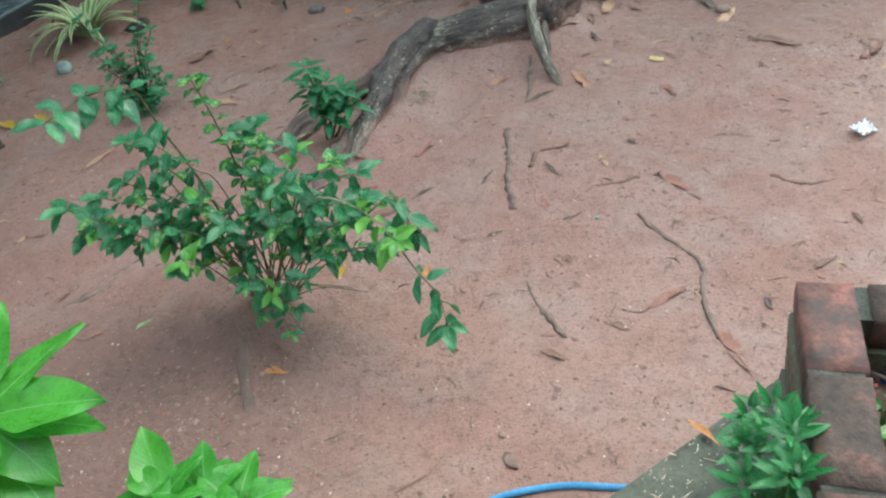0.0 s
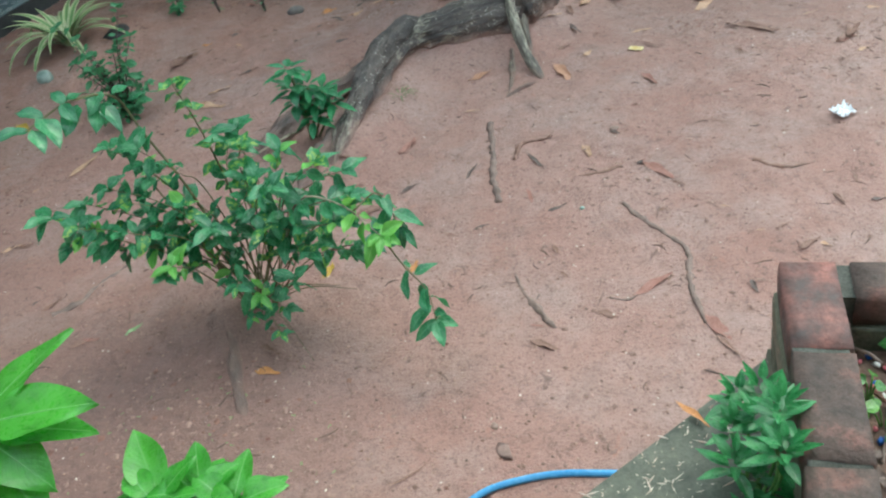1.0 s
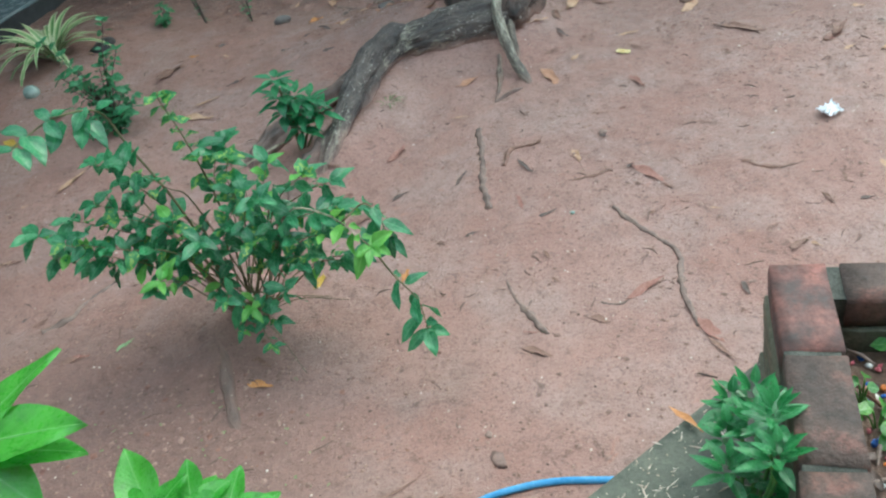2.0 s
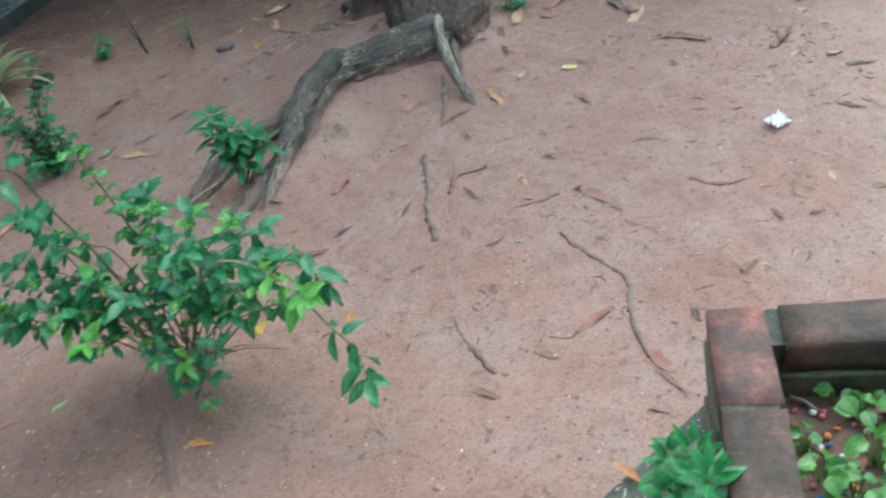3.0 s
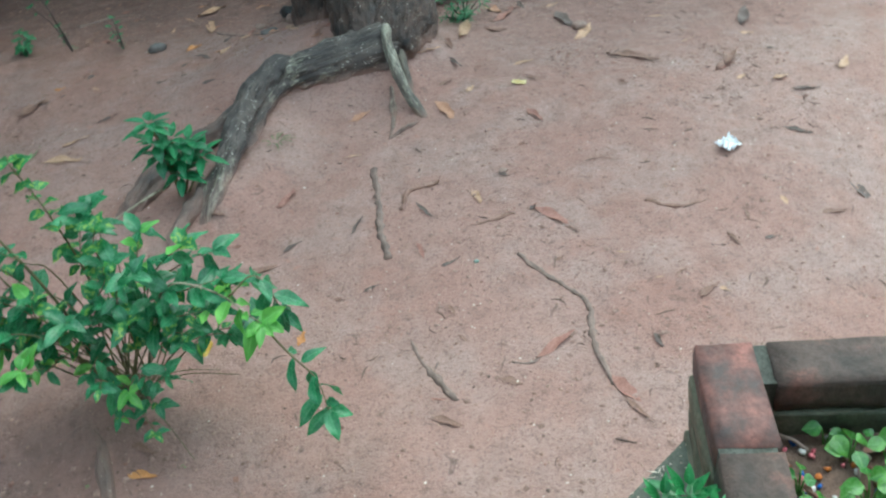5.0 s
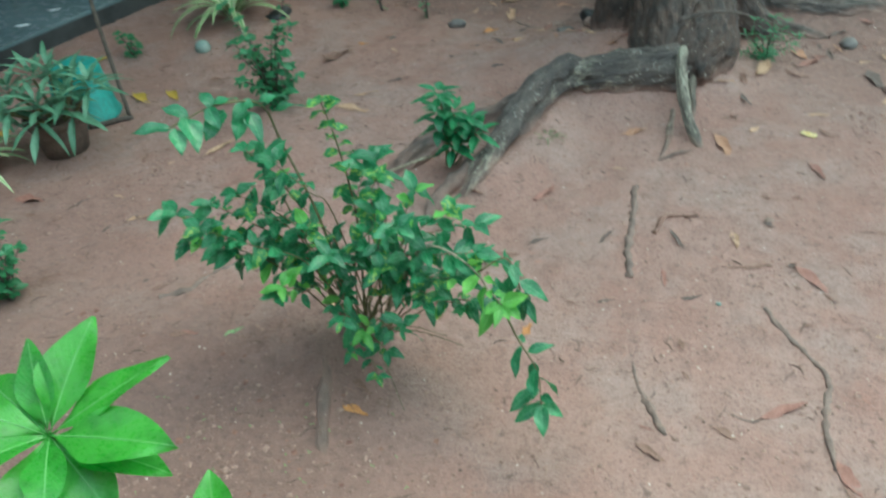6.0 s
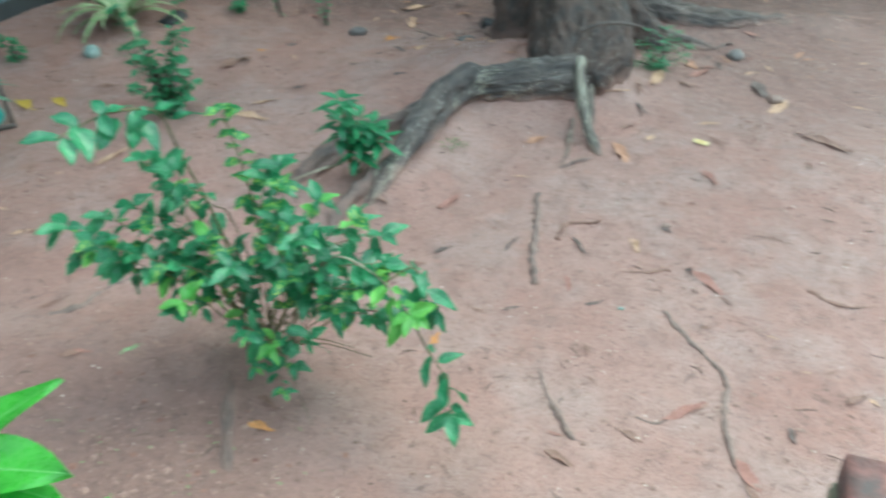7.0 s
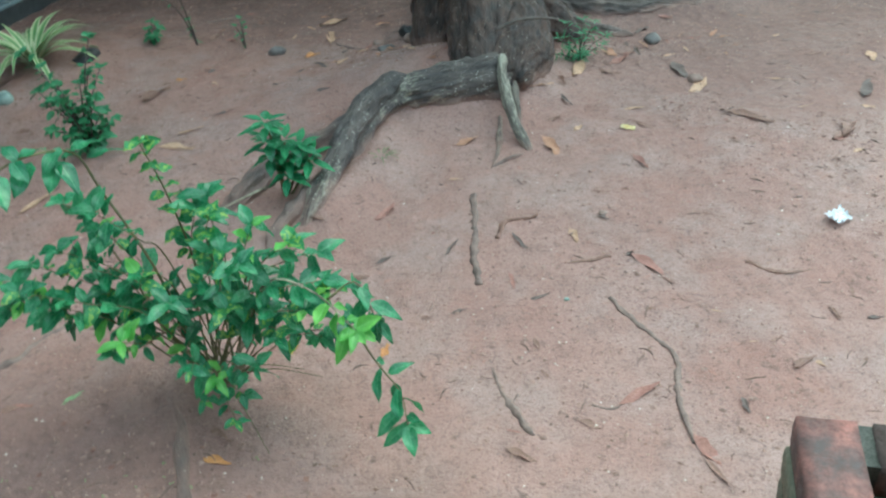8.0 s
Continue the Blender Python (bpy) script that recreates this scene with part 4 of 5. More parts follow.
SLIM_LEAVES = [blade_mesh("leaf_slim", 0.080 * k, 0.031 * w, LEAF_SLIM, widest=0.36, fold=0.3, droop=d, rows=6) for k, w, d in ((1, 1, 0.15), (0.85, 1.1, 0.3), (1.1, 0.95, 0.05))]


def step_plant():
    base = Vector((0.55, 0.80, 0.335))
    top = thing("slim_leaved_plant", base, "small bright-green plant in the joint between step and planter", "plant")
    for x, y, z, n, lift in ((0.55, 0.815, 0.50, 14, 0.15), (0.512, 0.835, 0.46, 12, 0.1), (0.556, 0.765, 0.575, 13, 0.35), (0.54, 0.72, 0.53, 13, 0.25), (0.488, 0.765, 0.46, 12, 0.1), (0.575, 0.88, 0.49, 11, 0.4), (0.535, 0.695, 0.565, 12, 0.35), (0.54, 0.895, 0.46, 11, 0.15), (0.525, 0.655, 0.40, 12, 0.1), (0.49, 0.70, 0.39, 12, 0.1), (0.555, 0.63, 0.41, 12, 0.1), (0.575, 0.70, 0.40, 10, 0.1), (0.53, 0.78, 0.39, 10, 0.0)):
        p = Vector((x, y, z)) - base
        rosette(top, p, SLIM_LEAVES, n + 2, 1.0, lift, 0.74, (p.x * 0.4, p.y * 0.4, 0), 0.003, layers=3)


step_plant()

HEART_LEAVES = [blade_mesh("leaf_heart", 0.040 * k, 0.036 * w, LEAF_HEART, widest=0.32, fold=f, droop=d, rows=7, heart=0.5) for k, w, f, d in ((1, 1, 0.2, 0.2), (0.85, 1.05, 0.1, 0.1), (0.7, 1.0, 0.3, 0.3))]


def planter_dead_leaves():
    tones = ("brown", "red", "dark", "red", "brown", "dark")
    shapes = {k: blade_mesh("dead_leaf", 0.05, 0.017, DRY_MAT[k], fold=0.3, droop=-0.25, rows=6, ripple=0.1) for k in set(tones)}
    for k in range(34):
        tone, a = tones[k % 6], rng.uniform(0, 6.28)
        p = PLANTER @ Vector((rng.uniform(0.13, 0.6), rng.uniform(-0.5, -0.13), 0.471))
        ob = new("dead_leaf", shapes[tone])
        ob.matrix_basis = leaf_pose(p, (math.cos(a), math.sin(a), rng.uniform(-0.1, 0.1)), (rng.uniform(-0.3, 0.3), rng.uniform(-0.3, 0.3), 1), rng.uniform(0.6, 1.2))
        tagged(ob, "small dead brown leaf on the planter soil", "leaf", "dead leaves in the planter")


planter_dead_leaves()


def planter_vine(x, y, n, r, size=1.0):
    base = PLANTER @ Vector((x, y, 0.460))
    top = thing("heart_leaved_creeper", base, "small green creeper with heart-shaped leaves in planter soil", "plant", "creepers in the planter")
    for k in range(n):
        a, d = 2.4 * k + rng.uniform(-0.4, 0.4), r * math.sqrt((k + 0.5) / n)
        p = Vector((d * math.cos(a), d * math.sin(a), rng.uniform(0.018, 0.05)))
        part("stem", tube_mesh("stem", [(p.x * 0.15, p.y * 0.15, -0.005), p * 0.6 + Vector((0, 0, 0.01)), p], [0.002, 0.0014], STEM_GREEN, 5, 4), top)
        way = Vector((math.cos(a), math.sin(a) - 0.35, rng.uniform(-0.35, 0.15)))
        part("leaf", rng.choice(HEART_LEAVES), top, leaf_pose(p, way, (rng.uniform(-0.3, 0.3), rng.uniform(-0.5, 0), 1), size * rng.uniform(0.65, 1.15)))


for vx, vy, vn, vr in ((0.215, -0.135, 3, 0.02), (0.245, -0.17, 4, 0.025), (0.145, -0.24, 5, 0.025), (0.16, -0.30, 6, 0.035), (0.25, -0.265, 6, 0.04), (0.205, -0.33, 6, 0.035), (0.29, -0.24, 5, 0.03), (0.31, -0.185, 9, 0.05), (0.37, -0.165, 10, 0.05), (0.38, -0.25, 10, 0.06), (0.46, -0.20, 12, 0.07), (0.30, -0.36, 9, 0.06), (0.48, -0.33, 12, 0.08), (0.60, -0.25, 10, 0.08)):
    planter_vine(vx, vy, vn, vr * 1.1, 0.82)


def planter_litter():
    for k in range(26):
        x, y = rng.uniform(0.125, 0.6), rng.uniform(-0.55, -0.13)
        a = rng.uniform(0, 6.28)
        d = Vector((math.cos(a), math.sin(a), 0)) * rng.uniform(0.02, 0.05)
        p = Vector((x, y, 0.467))
        pts = [PLANTER @ (p - d), PLANTER @ (p + Vector((0, 0, 0.006))), PLANTER @ (p + d)]
        tagged(new("stick", tube_mesh("stick", pts, [0.004, 0.003], BRICK_RED if k % 3 == 0 else TWIG, 6, 4, 0.3, 60)), "short brown stick on the planter soil", "stick", "sticks in the planter")


planter_litter()


# ---- tree with surface roots ----
def tree():
    base = Vector((0.50, 4.50, 0.0))
    top = thing("tree", base, "dark wet-barked tree trunk with thick exposed surface roots", "tree")

    def grown(name, runs, mat, voxel=0.009, rough=1.0, label="", mire=0.05):
        runs = [([Vector(p) - base for p in points], radii, bared) for points, radii, bared in runs]
        part(name, fused_mesh(name, runs, mat, voxel, rough, base, mire), top, label=label)

    # trunk with its buttresses and the swollen root collar in front
    grown("trunk", [
        (((0.50, 4.50, -0.1), (0.50, 4.50, 0.3), (0.50, 4.50, 0.9), (0.50, 4.52, 1.8), (0.50, 4.55, 2.6)), [0.33, 0.31, 0.28, 0.26, 0.25], (-0.3, -0.3)),
        (((0.52, 4.45, 0.55), (0.55, 4.24, 0.30), (0.585, 3.98, 0.18), (0.60, 3.80, 0.155), (0.59, 3.69, 0.15), (0.565, 3.60, 0.15), (0.54, 3.53, 0.12)), [0.17, 0.20, 0.20, 0.18, 0.15, 0.11, 0.06], (-0.3, -0.3, -0.25, -0.1, 0.08, 0.1, 0.0)),
        (((0.48, 4.42, 0.55), (0.36, 4.32, 0.28), (0.27, 4.24, 0.08), (0.22, 4.18, -0.06)), [0.15, 0.15, 0.12, 0.06], (-0.3, -0.2)),
        (((0.50, 4.35, 0.42), (0.49, 4.05, 0.27), (0.48, 3.80, 0.18), (0.465, 3.62, 0.12), (0.46, 3.52, 0.05)), [0.16, 0.18, 0.17, 0.14, 0.09], (-0.3, -0.25, -0.2, -0.05, 0.08)),
        (((0.56, 4.40, 0.35), (0.80, 4.28, 0.14), (0.95, 4.22, 0.02), (1.10, 4.15, -0.05)), [0.15, 0.10, 0.06, 0.03], (-0.3, -0.1)),
        (((0.50, 4.55, 0.40), (0.75, 4.62, 0.20), (0.95, 4.66, 0.05)), [0.2, 0.14, 0.06], (-0.3, -0.2)),
    ], TRUNK_BARK, 0.012, 1.1, mire=0.10)
    # the long surface root: bare wood from the collar, an elbow, then two forks into the soil
    grown("root", [
        (((0.66, 3.86, 0.12), (0.56, 3.66, 0.125), (0.43, 3.56, 0.14), (0.21, 3.53, 0.135), (0.07, 3.52, 0.12), (-0.02, 3.44, 0.10), (-0.10, 3.24, 0.08), (-0.16, 3.08, 0.03)), [0.08, 0.105, 0.102, 0.086, 0.072, 0.046, 0.026, 0.012], (-0.3, -0.3, -0.12, 0.32, 0.40, 0.25, 0.2, 0.1)),
        (((0.13, 3.62, 0.10), (0.03, 3.55, 0.165), (-0.085, 3.36, 0.155), (-0.19, 3.10, 0.105), (-0.265, 2.92, 0.06), (-0.31, 2.80, 0.02), (-0.345, 2.70, -0.04)), [0.03, 0.048, 0.045, 0.042, 0.042, 0.038, 0.022], (-0.25, -0.2, -0.15, -0.03, 0.28, 0.45, 0.45)),
    ], ROOT_BARK, 0.0085, 1.0, mire=0.06)
    grown("root", [
        (((-0.05, 3.42, 0.10), (-0.16, 3.40, 0.06), (-0.30, 3.32, 0.03), (-0.46, 3.20, 0.01), (-0.58, 3.02, -0.01), (-0.66, 2.90, -0.06)), [0.05, 0.050, 0.045, 0.055, 0.060, 0.035], (-0.05, 0.1)),
        (((-0.24, 3.02, 0.05), (-0.36, 2.86, 0.03), (-0.43, 2.74, 0.015), (-0.47, 2.60, -0.03)), [0.030, 0.034, 0.032, 0.015], (0.05, 0.2)),
    ], MUDDY_BARK, 0.0085, 1.0, "muddy half-buried root fork", 0.14)
    grown("root_spur", [(((0.535, 3.70, 0.16), (0.51, 3.57, 0.222), (0.50, 3.47, 0.192), (0.508, 3.37, 0.12), (0.525, 3.27, 0.06), (0.56, 3.165, -0.005), (0.575, 3.12, -0.03)), [0.02, 0.027, 0.025, 0.023, 0.021, 0.017, 0.008], (0.45, 0.35))], BARE_WOOD, 0.005, 0.45, "pale weathered root spur")
    grown("root_spur", [(((0.55, 3.66, 0.19), (0.548, 3.52, 0.13), (0.55, 3.42, 0.06), (0.545, 3.33, -0.01)), [0.03, 0.026, 0.022, 0.012], (-0.1, 0.1))], BARE_WOOD, 0.006, 0.5, "dark root spur")
    grown("root_spur", [(((0.475, 3.38, 0.05), (0.452, 3.25, 0.012), (0.43, 3.15, 0.004), (0.40, 3.06, -0.006)), [0.008, 0.013, 0.012, 0.007], (0.35, 0.2))], BARE_WOOD, 0.004, 0.3, "pale weathered root spur")
    grown("root_spur", [(((0.39, 3.05, -0.006), (0.46, 3.095, 0.002), (0.545, 3.145, -0.006)), [0.007, 0.011, 0.007], (0.1, 0.0))], MUDDY_BARK, 0.004, 0.3, "muddy weathered root spur")
    grown("root", [
        (((0.78, 4.52, 0.13), (0.95, 4.54, 0.08), (1.12, 4.48, 0.04), (1.35, 4.46, 0.02), (1.60, 4.48, 0.005), (2.0, 4.58, -0.02), (2.3, 4.62, -0.07)), [0.13, 0.11, 0.09, 0.085, 0.075, 0.06, 0.03], (-0.3, -0.15, 0.15, 0.25)),
        (((0.90, 4.42, 0.06), (1.05, 4.30, 0.02), (1.2, 4.22, 0.0), (1.34, 4.19, -0.04)), [0.06, 0.04, 0.03, 0.015], (0.0, 0.1)),
    ], MUDDY_BARK, 0.011, 1.2, "muddy half-buried root")
    # limbs and crown lie out of view, added to shade the soil behind
    limbs = ((-1.6, 0.3, 3.5), (-0.9, 1.2, 3.9), (0.6, 0.9, 3.9), (-0.6, -0.7, 3.8), (0.9, -0.1, 3.7), (-1.4, -0.5, 4.1), (-0.2, 0.4, 4.5), (1.7, 0.1, 3.8), (1.6, -0.9, 3.7), (2.0, 0.8, 4.0), (0.2, 1.9, 3.8), (-1.9, 1.4, 3.8), (1.6, 1.9, 3.9), (2.7, 0.4, 3.8), (2.4, -1.0, 3.5), (3.0, -0.5, 3.6), (2.1, -0.3, 3.3), (3.1, 0.9, 3.6), (-2.5, 0.4, 3.9))
    for x, y, z in limbs:
        part("limb", tube_mesh("limb", [(0, 0.03, 2.35), (x * 0.35, y * 0.35, 2.9), (x * 0.7, y * 0.7, z - 0.3), (x, y, z)], [0.13, 0.09, 0.05, 0.02], TRUNK_BARK, 10, 6, 0.2, 4), top)
    verts, faces, uvs = [], [], []
    for _ in range(950):
        lx, ly, lz = rng.choice(limbs)
        k = rng.uniform(0.55, 1.1)
        c = Vector((lx * k, ly * k, 2.9 + (lz - 2.9) * k)) + Vector((rng.gauss(0, 0.32), rng.gauss(0, 0.32), rng.gauss(0, 0.2)))
        for _ in range(rng.randint(6, 10)):
            a = rng.uniform(0, 6.28)
            d = Vector((math.cos(a), math.sin(a), rng.uniform(-0.9, 0.3))).normalized()
            w = d.cross(Vector((0, 0, 1))).normalized() * 0.026
            size, b = rng.uniform(0.15, 0.23), len(verts)
            verts += [c, c + d * size * 0.4 + w, c + d * size + Vector((0, 0, -0.03)), c + d * size * 0.4 - w]
            uvs += [(0, 0.5), (0.4, 1), (1, 0.5), (0.4, 0)]
            faces.append((b, b + 1, b + 2, b + 3))
    tagged(part("crown", mesh_of("crown", verts, faces, LEAF_DARK, uvs), top, label="unseen crown of long dark-green leaves, added to shade the ground"), kind="stuff")


tree()


ROOT_SHRUB_LEAVES = [blade_mesh("leaf_root_shrub", 0.12 * k, 0.052 * w, LEAF_DARK, widest=0.42, fold=0.25, droop=d, rows=6) for k, w, d in ((1, 1, 0.2), (0.85, 1.1, 0.35), (1.1, 0.95, 0.1))]


def root_shrub():
    base = Vector((-0.42, 2.98, 0.03))
    top = thing("seedling_shrub", base, "small dark-green seedling shrub growing beside a tree root", "shrub")
    for x, y, z, n in ((-0.40, 2.93, 0.33, 8), (-0.405, 2.95, 0.25, 9), (-0.35, 2.95, 0.24, 9), (-0.30, 2.96, 0.21, 9), (-0.41, 2.96, 0.18, 8), (-0.34, 2.96, 0.17, 9), (-0.27, 2.95, 0.16, 8), (-0.36, 2.93, 0.11, 8)):
        rosette(top, Vector((x - 0.025, y, z + 0.01)) - base, ROOT_SHRUB_LEAVES, n + 4, 1.0, -0.2, 0.72, (rng.uniform(-0.02, 0.02), 0, -0.04), 0.004, STEM)
    part("twig", tube_mesh("twig", [(-0.02, -0.03, 0.05), (-0.10, -0.10, 0.06), (-0.24, -0.16, 0.03)], [0.006, 0.003], DRY_WOOD, 6, 5), top)


root_shrub()

FINE_LEAVES = [blade_mesh("leaf_fine", 0.042 * k, 0.024, LEAF_FINE, rows=4, droop=d) for k, d in ((1, 0.2), (0.8, 0.4))]
FEATHER_LEAVES = [blade_mesh("leaf_feather", 0.05 * k, 0.008, LEAF_FINE, rows=4, droop=d) for k, d in ((1, 0.2), (0.8, 0.4))]


def fine_shrub(place, stems, label, size=1.0, gap=0.013, leaves=FINE_LEAVES):
    top = thing("small_shrub", place, label, "shrub")
    more = [(x * rng.uniform(0.4, 1.1), y + rng.uniform(-0.06, 0.06), z * rng.uniform(0.4, 0.85)) for x, y, z in stems]
    for x, y, z in (*stems, *more):
        leafy_branch(top, [(0, 0, -0.01), (x * 0.4, y * 0.4, z * 0.6), (x, y, z)], 0.004, leaves, 0.15, gap, size, STEM_DARK, 5)


fine_shrub((-1.27, 3.50, 0), ((-0.16, 0.02, 0.46), (0.10, 0.08, 0.48), (-0.06, -0.06, 0.28), (0.09, -0.04, 0.26), (0.02, 0.04, 0.30), (-0.14, 0.0, 0.30), (0.14, -0.02, 0.16), (-0.10, -0.08, 0.16), (0.12, 0.04, 0.36), (-0.12, 0.05, 0.38)), "small upright dark-green shrub on the soil", 1.08, 0.0095)
fine_shrub((-2.19, 4.03, 0), ((-0.06, 0.02, 0.12), (0.05, -0.02, 0.08), (0.0, 0.03, 0.10)), "tiny green seedling on the soil", 0.9)
fine_shrub((-1.78, 2.10, 0), ((-0.06, 0.03, 0.25), (0.02, 0.05, 0.28), (0.0, -0.03, 0.18), (-0.08, -0.02, 0.16), (0.05, 0.0, 0.2)), "small dark-green shrub on the soil", 1.0)
fine_shrub((0.93, 3.93, 0), ((-0.10, 0.0, 0.14), (0.02, 0.04, 0.20), (0.12, -0.02, 0.14), (0.0, -0.09, 0.10), (-0.05, 0.07, 0.18), (0.08, 0.05, 0.18), (-0.12, -0.05, 0.08)), "small feathery weed at the foot of a tree", 0.9, 0.006, FEATHER_LEAVES)
fine_shrub((-0.985, 4.62, 0), ((-0.10, 0.03, 0.42), (-0.02, 0.0, 0.14)), "thin leaning dark seedling", 0.8, 0.06)
fine_shrub((-1.22, 4.70, 0), ((0.0, 0.0, 0.12), (0.04, 0.0, 0.08), (-0.03, 0.02, 0.07)), "tiny green seedling on the soil", 1.0)
fine_shrub((-0.72, 4.52, 0), ((0.0, 0.0, 0.16), (-0.03, 0.0, 0.12)), "tiny green seedling on the soil", 0.6, 0.03)

STRAPS = [blade_mesh("leaf_strap", 0.31 * k, 0.034, LEAF_STRIPED, widest=0.4, fold=0.3, droop=0, rows=11, arc=d) for k, d in ((1.15, 2.0), (1.0, 1.5), (1.3, 2.4), (0.85, 1.1))]


def spider_plant(place, count, size=1.0):
    top = thing("spider_plant", place, "variegated cream-and-green spider plant growing in the soil", "plant", "spider plants")
    for k in range(count):
        a = 2.399 * k
        rise = 1.1 + 2.6 * (1 - k / count) + rng.uniform(-0.2, 0.2)
        way = (math.cos(a), math.sin(a), rise)
        part("leaf", rng.choice(STRAPS), top, leaf_pose((0.02 * math.cos(a), 0.02 * math.sin(a), 0), way, (0, 0, 1), size * rng.uniform(0.8, 1.1)))


spider_plant((-1.82, 4.54, 0), 36, 1.2)
spider_plant((-2.42, 2.86, 0), 34)


# ---- pot, bucket, stake ----
def potted_plant():
    top = thing("potted_plant", (-2.09, 3.10, 0), "old clay pot with a grey-green long-leaved plant", "potted plant")
    pot = part("pot", lathe_mesh("pot", ((0.092, -0.01), (0.103, 0.05), (0.118, 0.125), (0.122, 0.138), (0.131, 0.141), (0.134, 0.166), (0.127, 0.171), (0.116, 0.166), (0.113, 0.146), (0.02, 0.142)), CLAY), top, label="brown weathered clay pot")
    part("soil", lathe_mesh("pot_soil", ((0.112, 0.140), (0.10, 0.154), (0.05, 0.160), (0.02, 0.161)), BED_SOIL), pot, label="dark damp potting soil")
    leaves = [blade_mesh("leaf_long", 0.165 * k, 0.036 * w, LEAF_GREY, widest=0.46, fold=0.3, droop=d, rows=8, ripple=0.04) for k, w, d in ((1, 1, 0.2), (0.85, 1.1, 0.08), (1.1, 0.95, 0.4))]
    whorls = (
        (0.053, -0.02, 0.355, 15, 0.05), (0.215, -0.03, 0.30, 15, 0.0), (0.02, -0.12, 0.25, 15, 0.0), (-0.16, -0.02, 0.275, 14, 0.05), (0.125, -0.06, 0.275, 14, -0.1),
        (0.15, -0.10, 0.22, 12, -0.4), (-0.105, -0.12, 0.24, 14, -0.1), (0.0, -0.13, 0.19, 12, -0.7), (-0.06, 0.03, 0.31, 13, 0.0), (0.09, 0.06, 0.29, 12, 0.0), (-0.20, -0.09, 0.21, 11, -0.3),
    )
    for x, y, z, n, lift in whorls:
        rosette(top, (x, y, z), leaves, n, 1.0, lift, 0.95, (x * 0.3, y * 0.3, 0.14), 0.006, STEM, layers=3)


potted_plant()


def bucket():
    top = thing("bucket", (-2.135, 3.40, 0), "teal plastic bucket turned upside down on the soil", "bucket")
    part("body", lathe_mesh("bucket_body", ((0.150, 0.0), (0.152, 0.012), (0.142, 0.016), (0.113, 0.228), (0.108, 0.244), (0.097, 0.25), (0.06, 0.252), (0.02, 0.253)), TEAL), top)


bucket()
tagged(new("sapling", tube_mesh("sapling", [(-1.93, 3.39, -0.02), (-1.955, 3.41, 0.4), (-1.96, 3.40, 0.9), (-2.02, 3.41, 1.6)], [0.010, 0.006], STEM_TALL, 8, 6, 0.2, 12)), "thin bare dark sapling stem standing in the soil", "sapling")


tagged(new("stick", tube_mesh("stick", [(-2.07, 3.275, 0.006), (-1.972, 3.324, 0.012), (-1.904, 3.371, 0.006)], [0.016, 0.009], STEM_DARK, 8, 7, 0.5, 20)), "short dark stick lying beside a bucket", "stick", "sticks on the soil")


# ---- hose, wrapper, stones ----
tagged(new("hose", tube_mesh("hose", [(-0.25, 0.72, 0.012), (-0.10, 1.00, 0.012), (0.02, 1.125, 0.014), (0.15, 1.155, 0.014), (0.30, 1.14, 0.014), (0.55, 1.06, 0.014), (0.68, 0.90, 0.014)], [0.009, 0.009], HOSE, 12, 8)), "blue garden hose lying on the soil", "hose")


def crumpled(name, x, y, turn, wide, deep, lift, mat, label):
    """A flat scrap of film or paper, creased into facets."""
    bm = bmesh.new()
    bmesh.ops.create_grid(bm, x_segments=14, y_segments=10, size=0.5)
    for v in bm.verts:
        n = noise.noise_vector(v.co * 10 + Vector((x, y, 0)))
        rim = 1 + 0.35 * noise.noise(v.co * 1.8 + Vector((y, x, 2)))
        v.co = Vector((v.co.x * wide * rim + 0.12 * wide * n.x, v.co.y * deep * rim + 0.12 * deep * n.y, lift * (1.2 + 1.5 * n.z)))
    bmesh.ops.solidify(bm, geom=bm.faces[:], thickness=0.001)
    ob = new(name, bm_mesh(name, bm, mat, False))
    ob.matrix_basis = pose(x, y, ground_z(x, y) + 0.001, 0, 0, turn)
    tagged(ob, label, "litter")


crumpled("plastic_wrapper", 1.525, 2.48, 20, 0.072, 0.066, 0.016, WHITE, "crumpled shiny white plastic wrapper on the soil")


DARK_CLOD = rough_material("dark_clod", ((0.35, (0.20, 0.137, 0.115)), (0.65, (0.32, 0.21, 0.175))), 30, 0.6, 0.6, 0.006)
YELLOW_SCRAP = rough_material("yellow_scrap", ((0.4, (0.66, 0.50, 0.20)), (0.6, (0.82, 0.72, 0.40))), 40, 0.4, 0.3, 0.003)


def stone(x, y, rx, ry, rz, mat, label, category="stone", name="stone", uneven=0.3):
    ob = new(name, lump_mesh(name, rx, ry, rz, mat, uneven, 2.5, x * 3.1 + y))
    ob.matrix_basis = pose(x, y, ground_z(x, y) + rz * 0.4, 0, 0, (x * 997) % 360)
    tagged(ob, label, category)


stone(-1.835, 4.10, 0.042, 0.04, 0.040, GREY_STONE, "round pale grey-green stone on the soil", uneven=0.08)
stone(-0.545, 4.42, 0.05, 0.035, 0.026, DARK_STONE, "dark stone on the soil")
stone(-1.55, 4.56, 0.09, 0.06, 0.03, BLACK, "dark rounded lump behind a spider plant")
stone(0.111, 1.250, 0.026, 0.02, 0.005, DARK_CLOD, "dark clod of earth half sunk in soil", "clod", "clod", 0.8)
stone(0.10, 1.335, 0.012, 0.010, 0.004, BROWN_STONE, "small dark pebble on soil")
stone(0.742, 2.651, 0.018, 0.013, 0.006, BROWN_STONE, "small dark pebble on soil")
stone(1.40, 3.64, 0.035, 0.03, 0.018, BROWN_STONE, "brown stone on the soil")
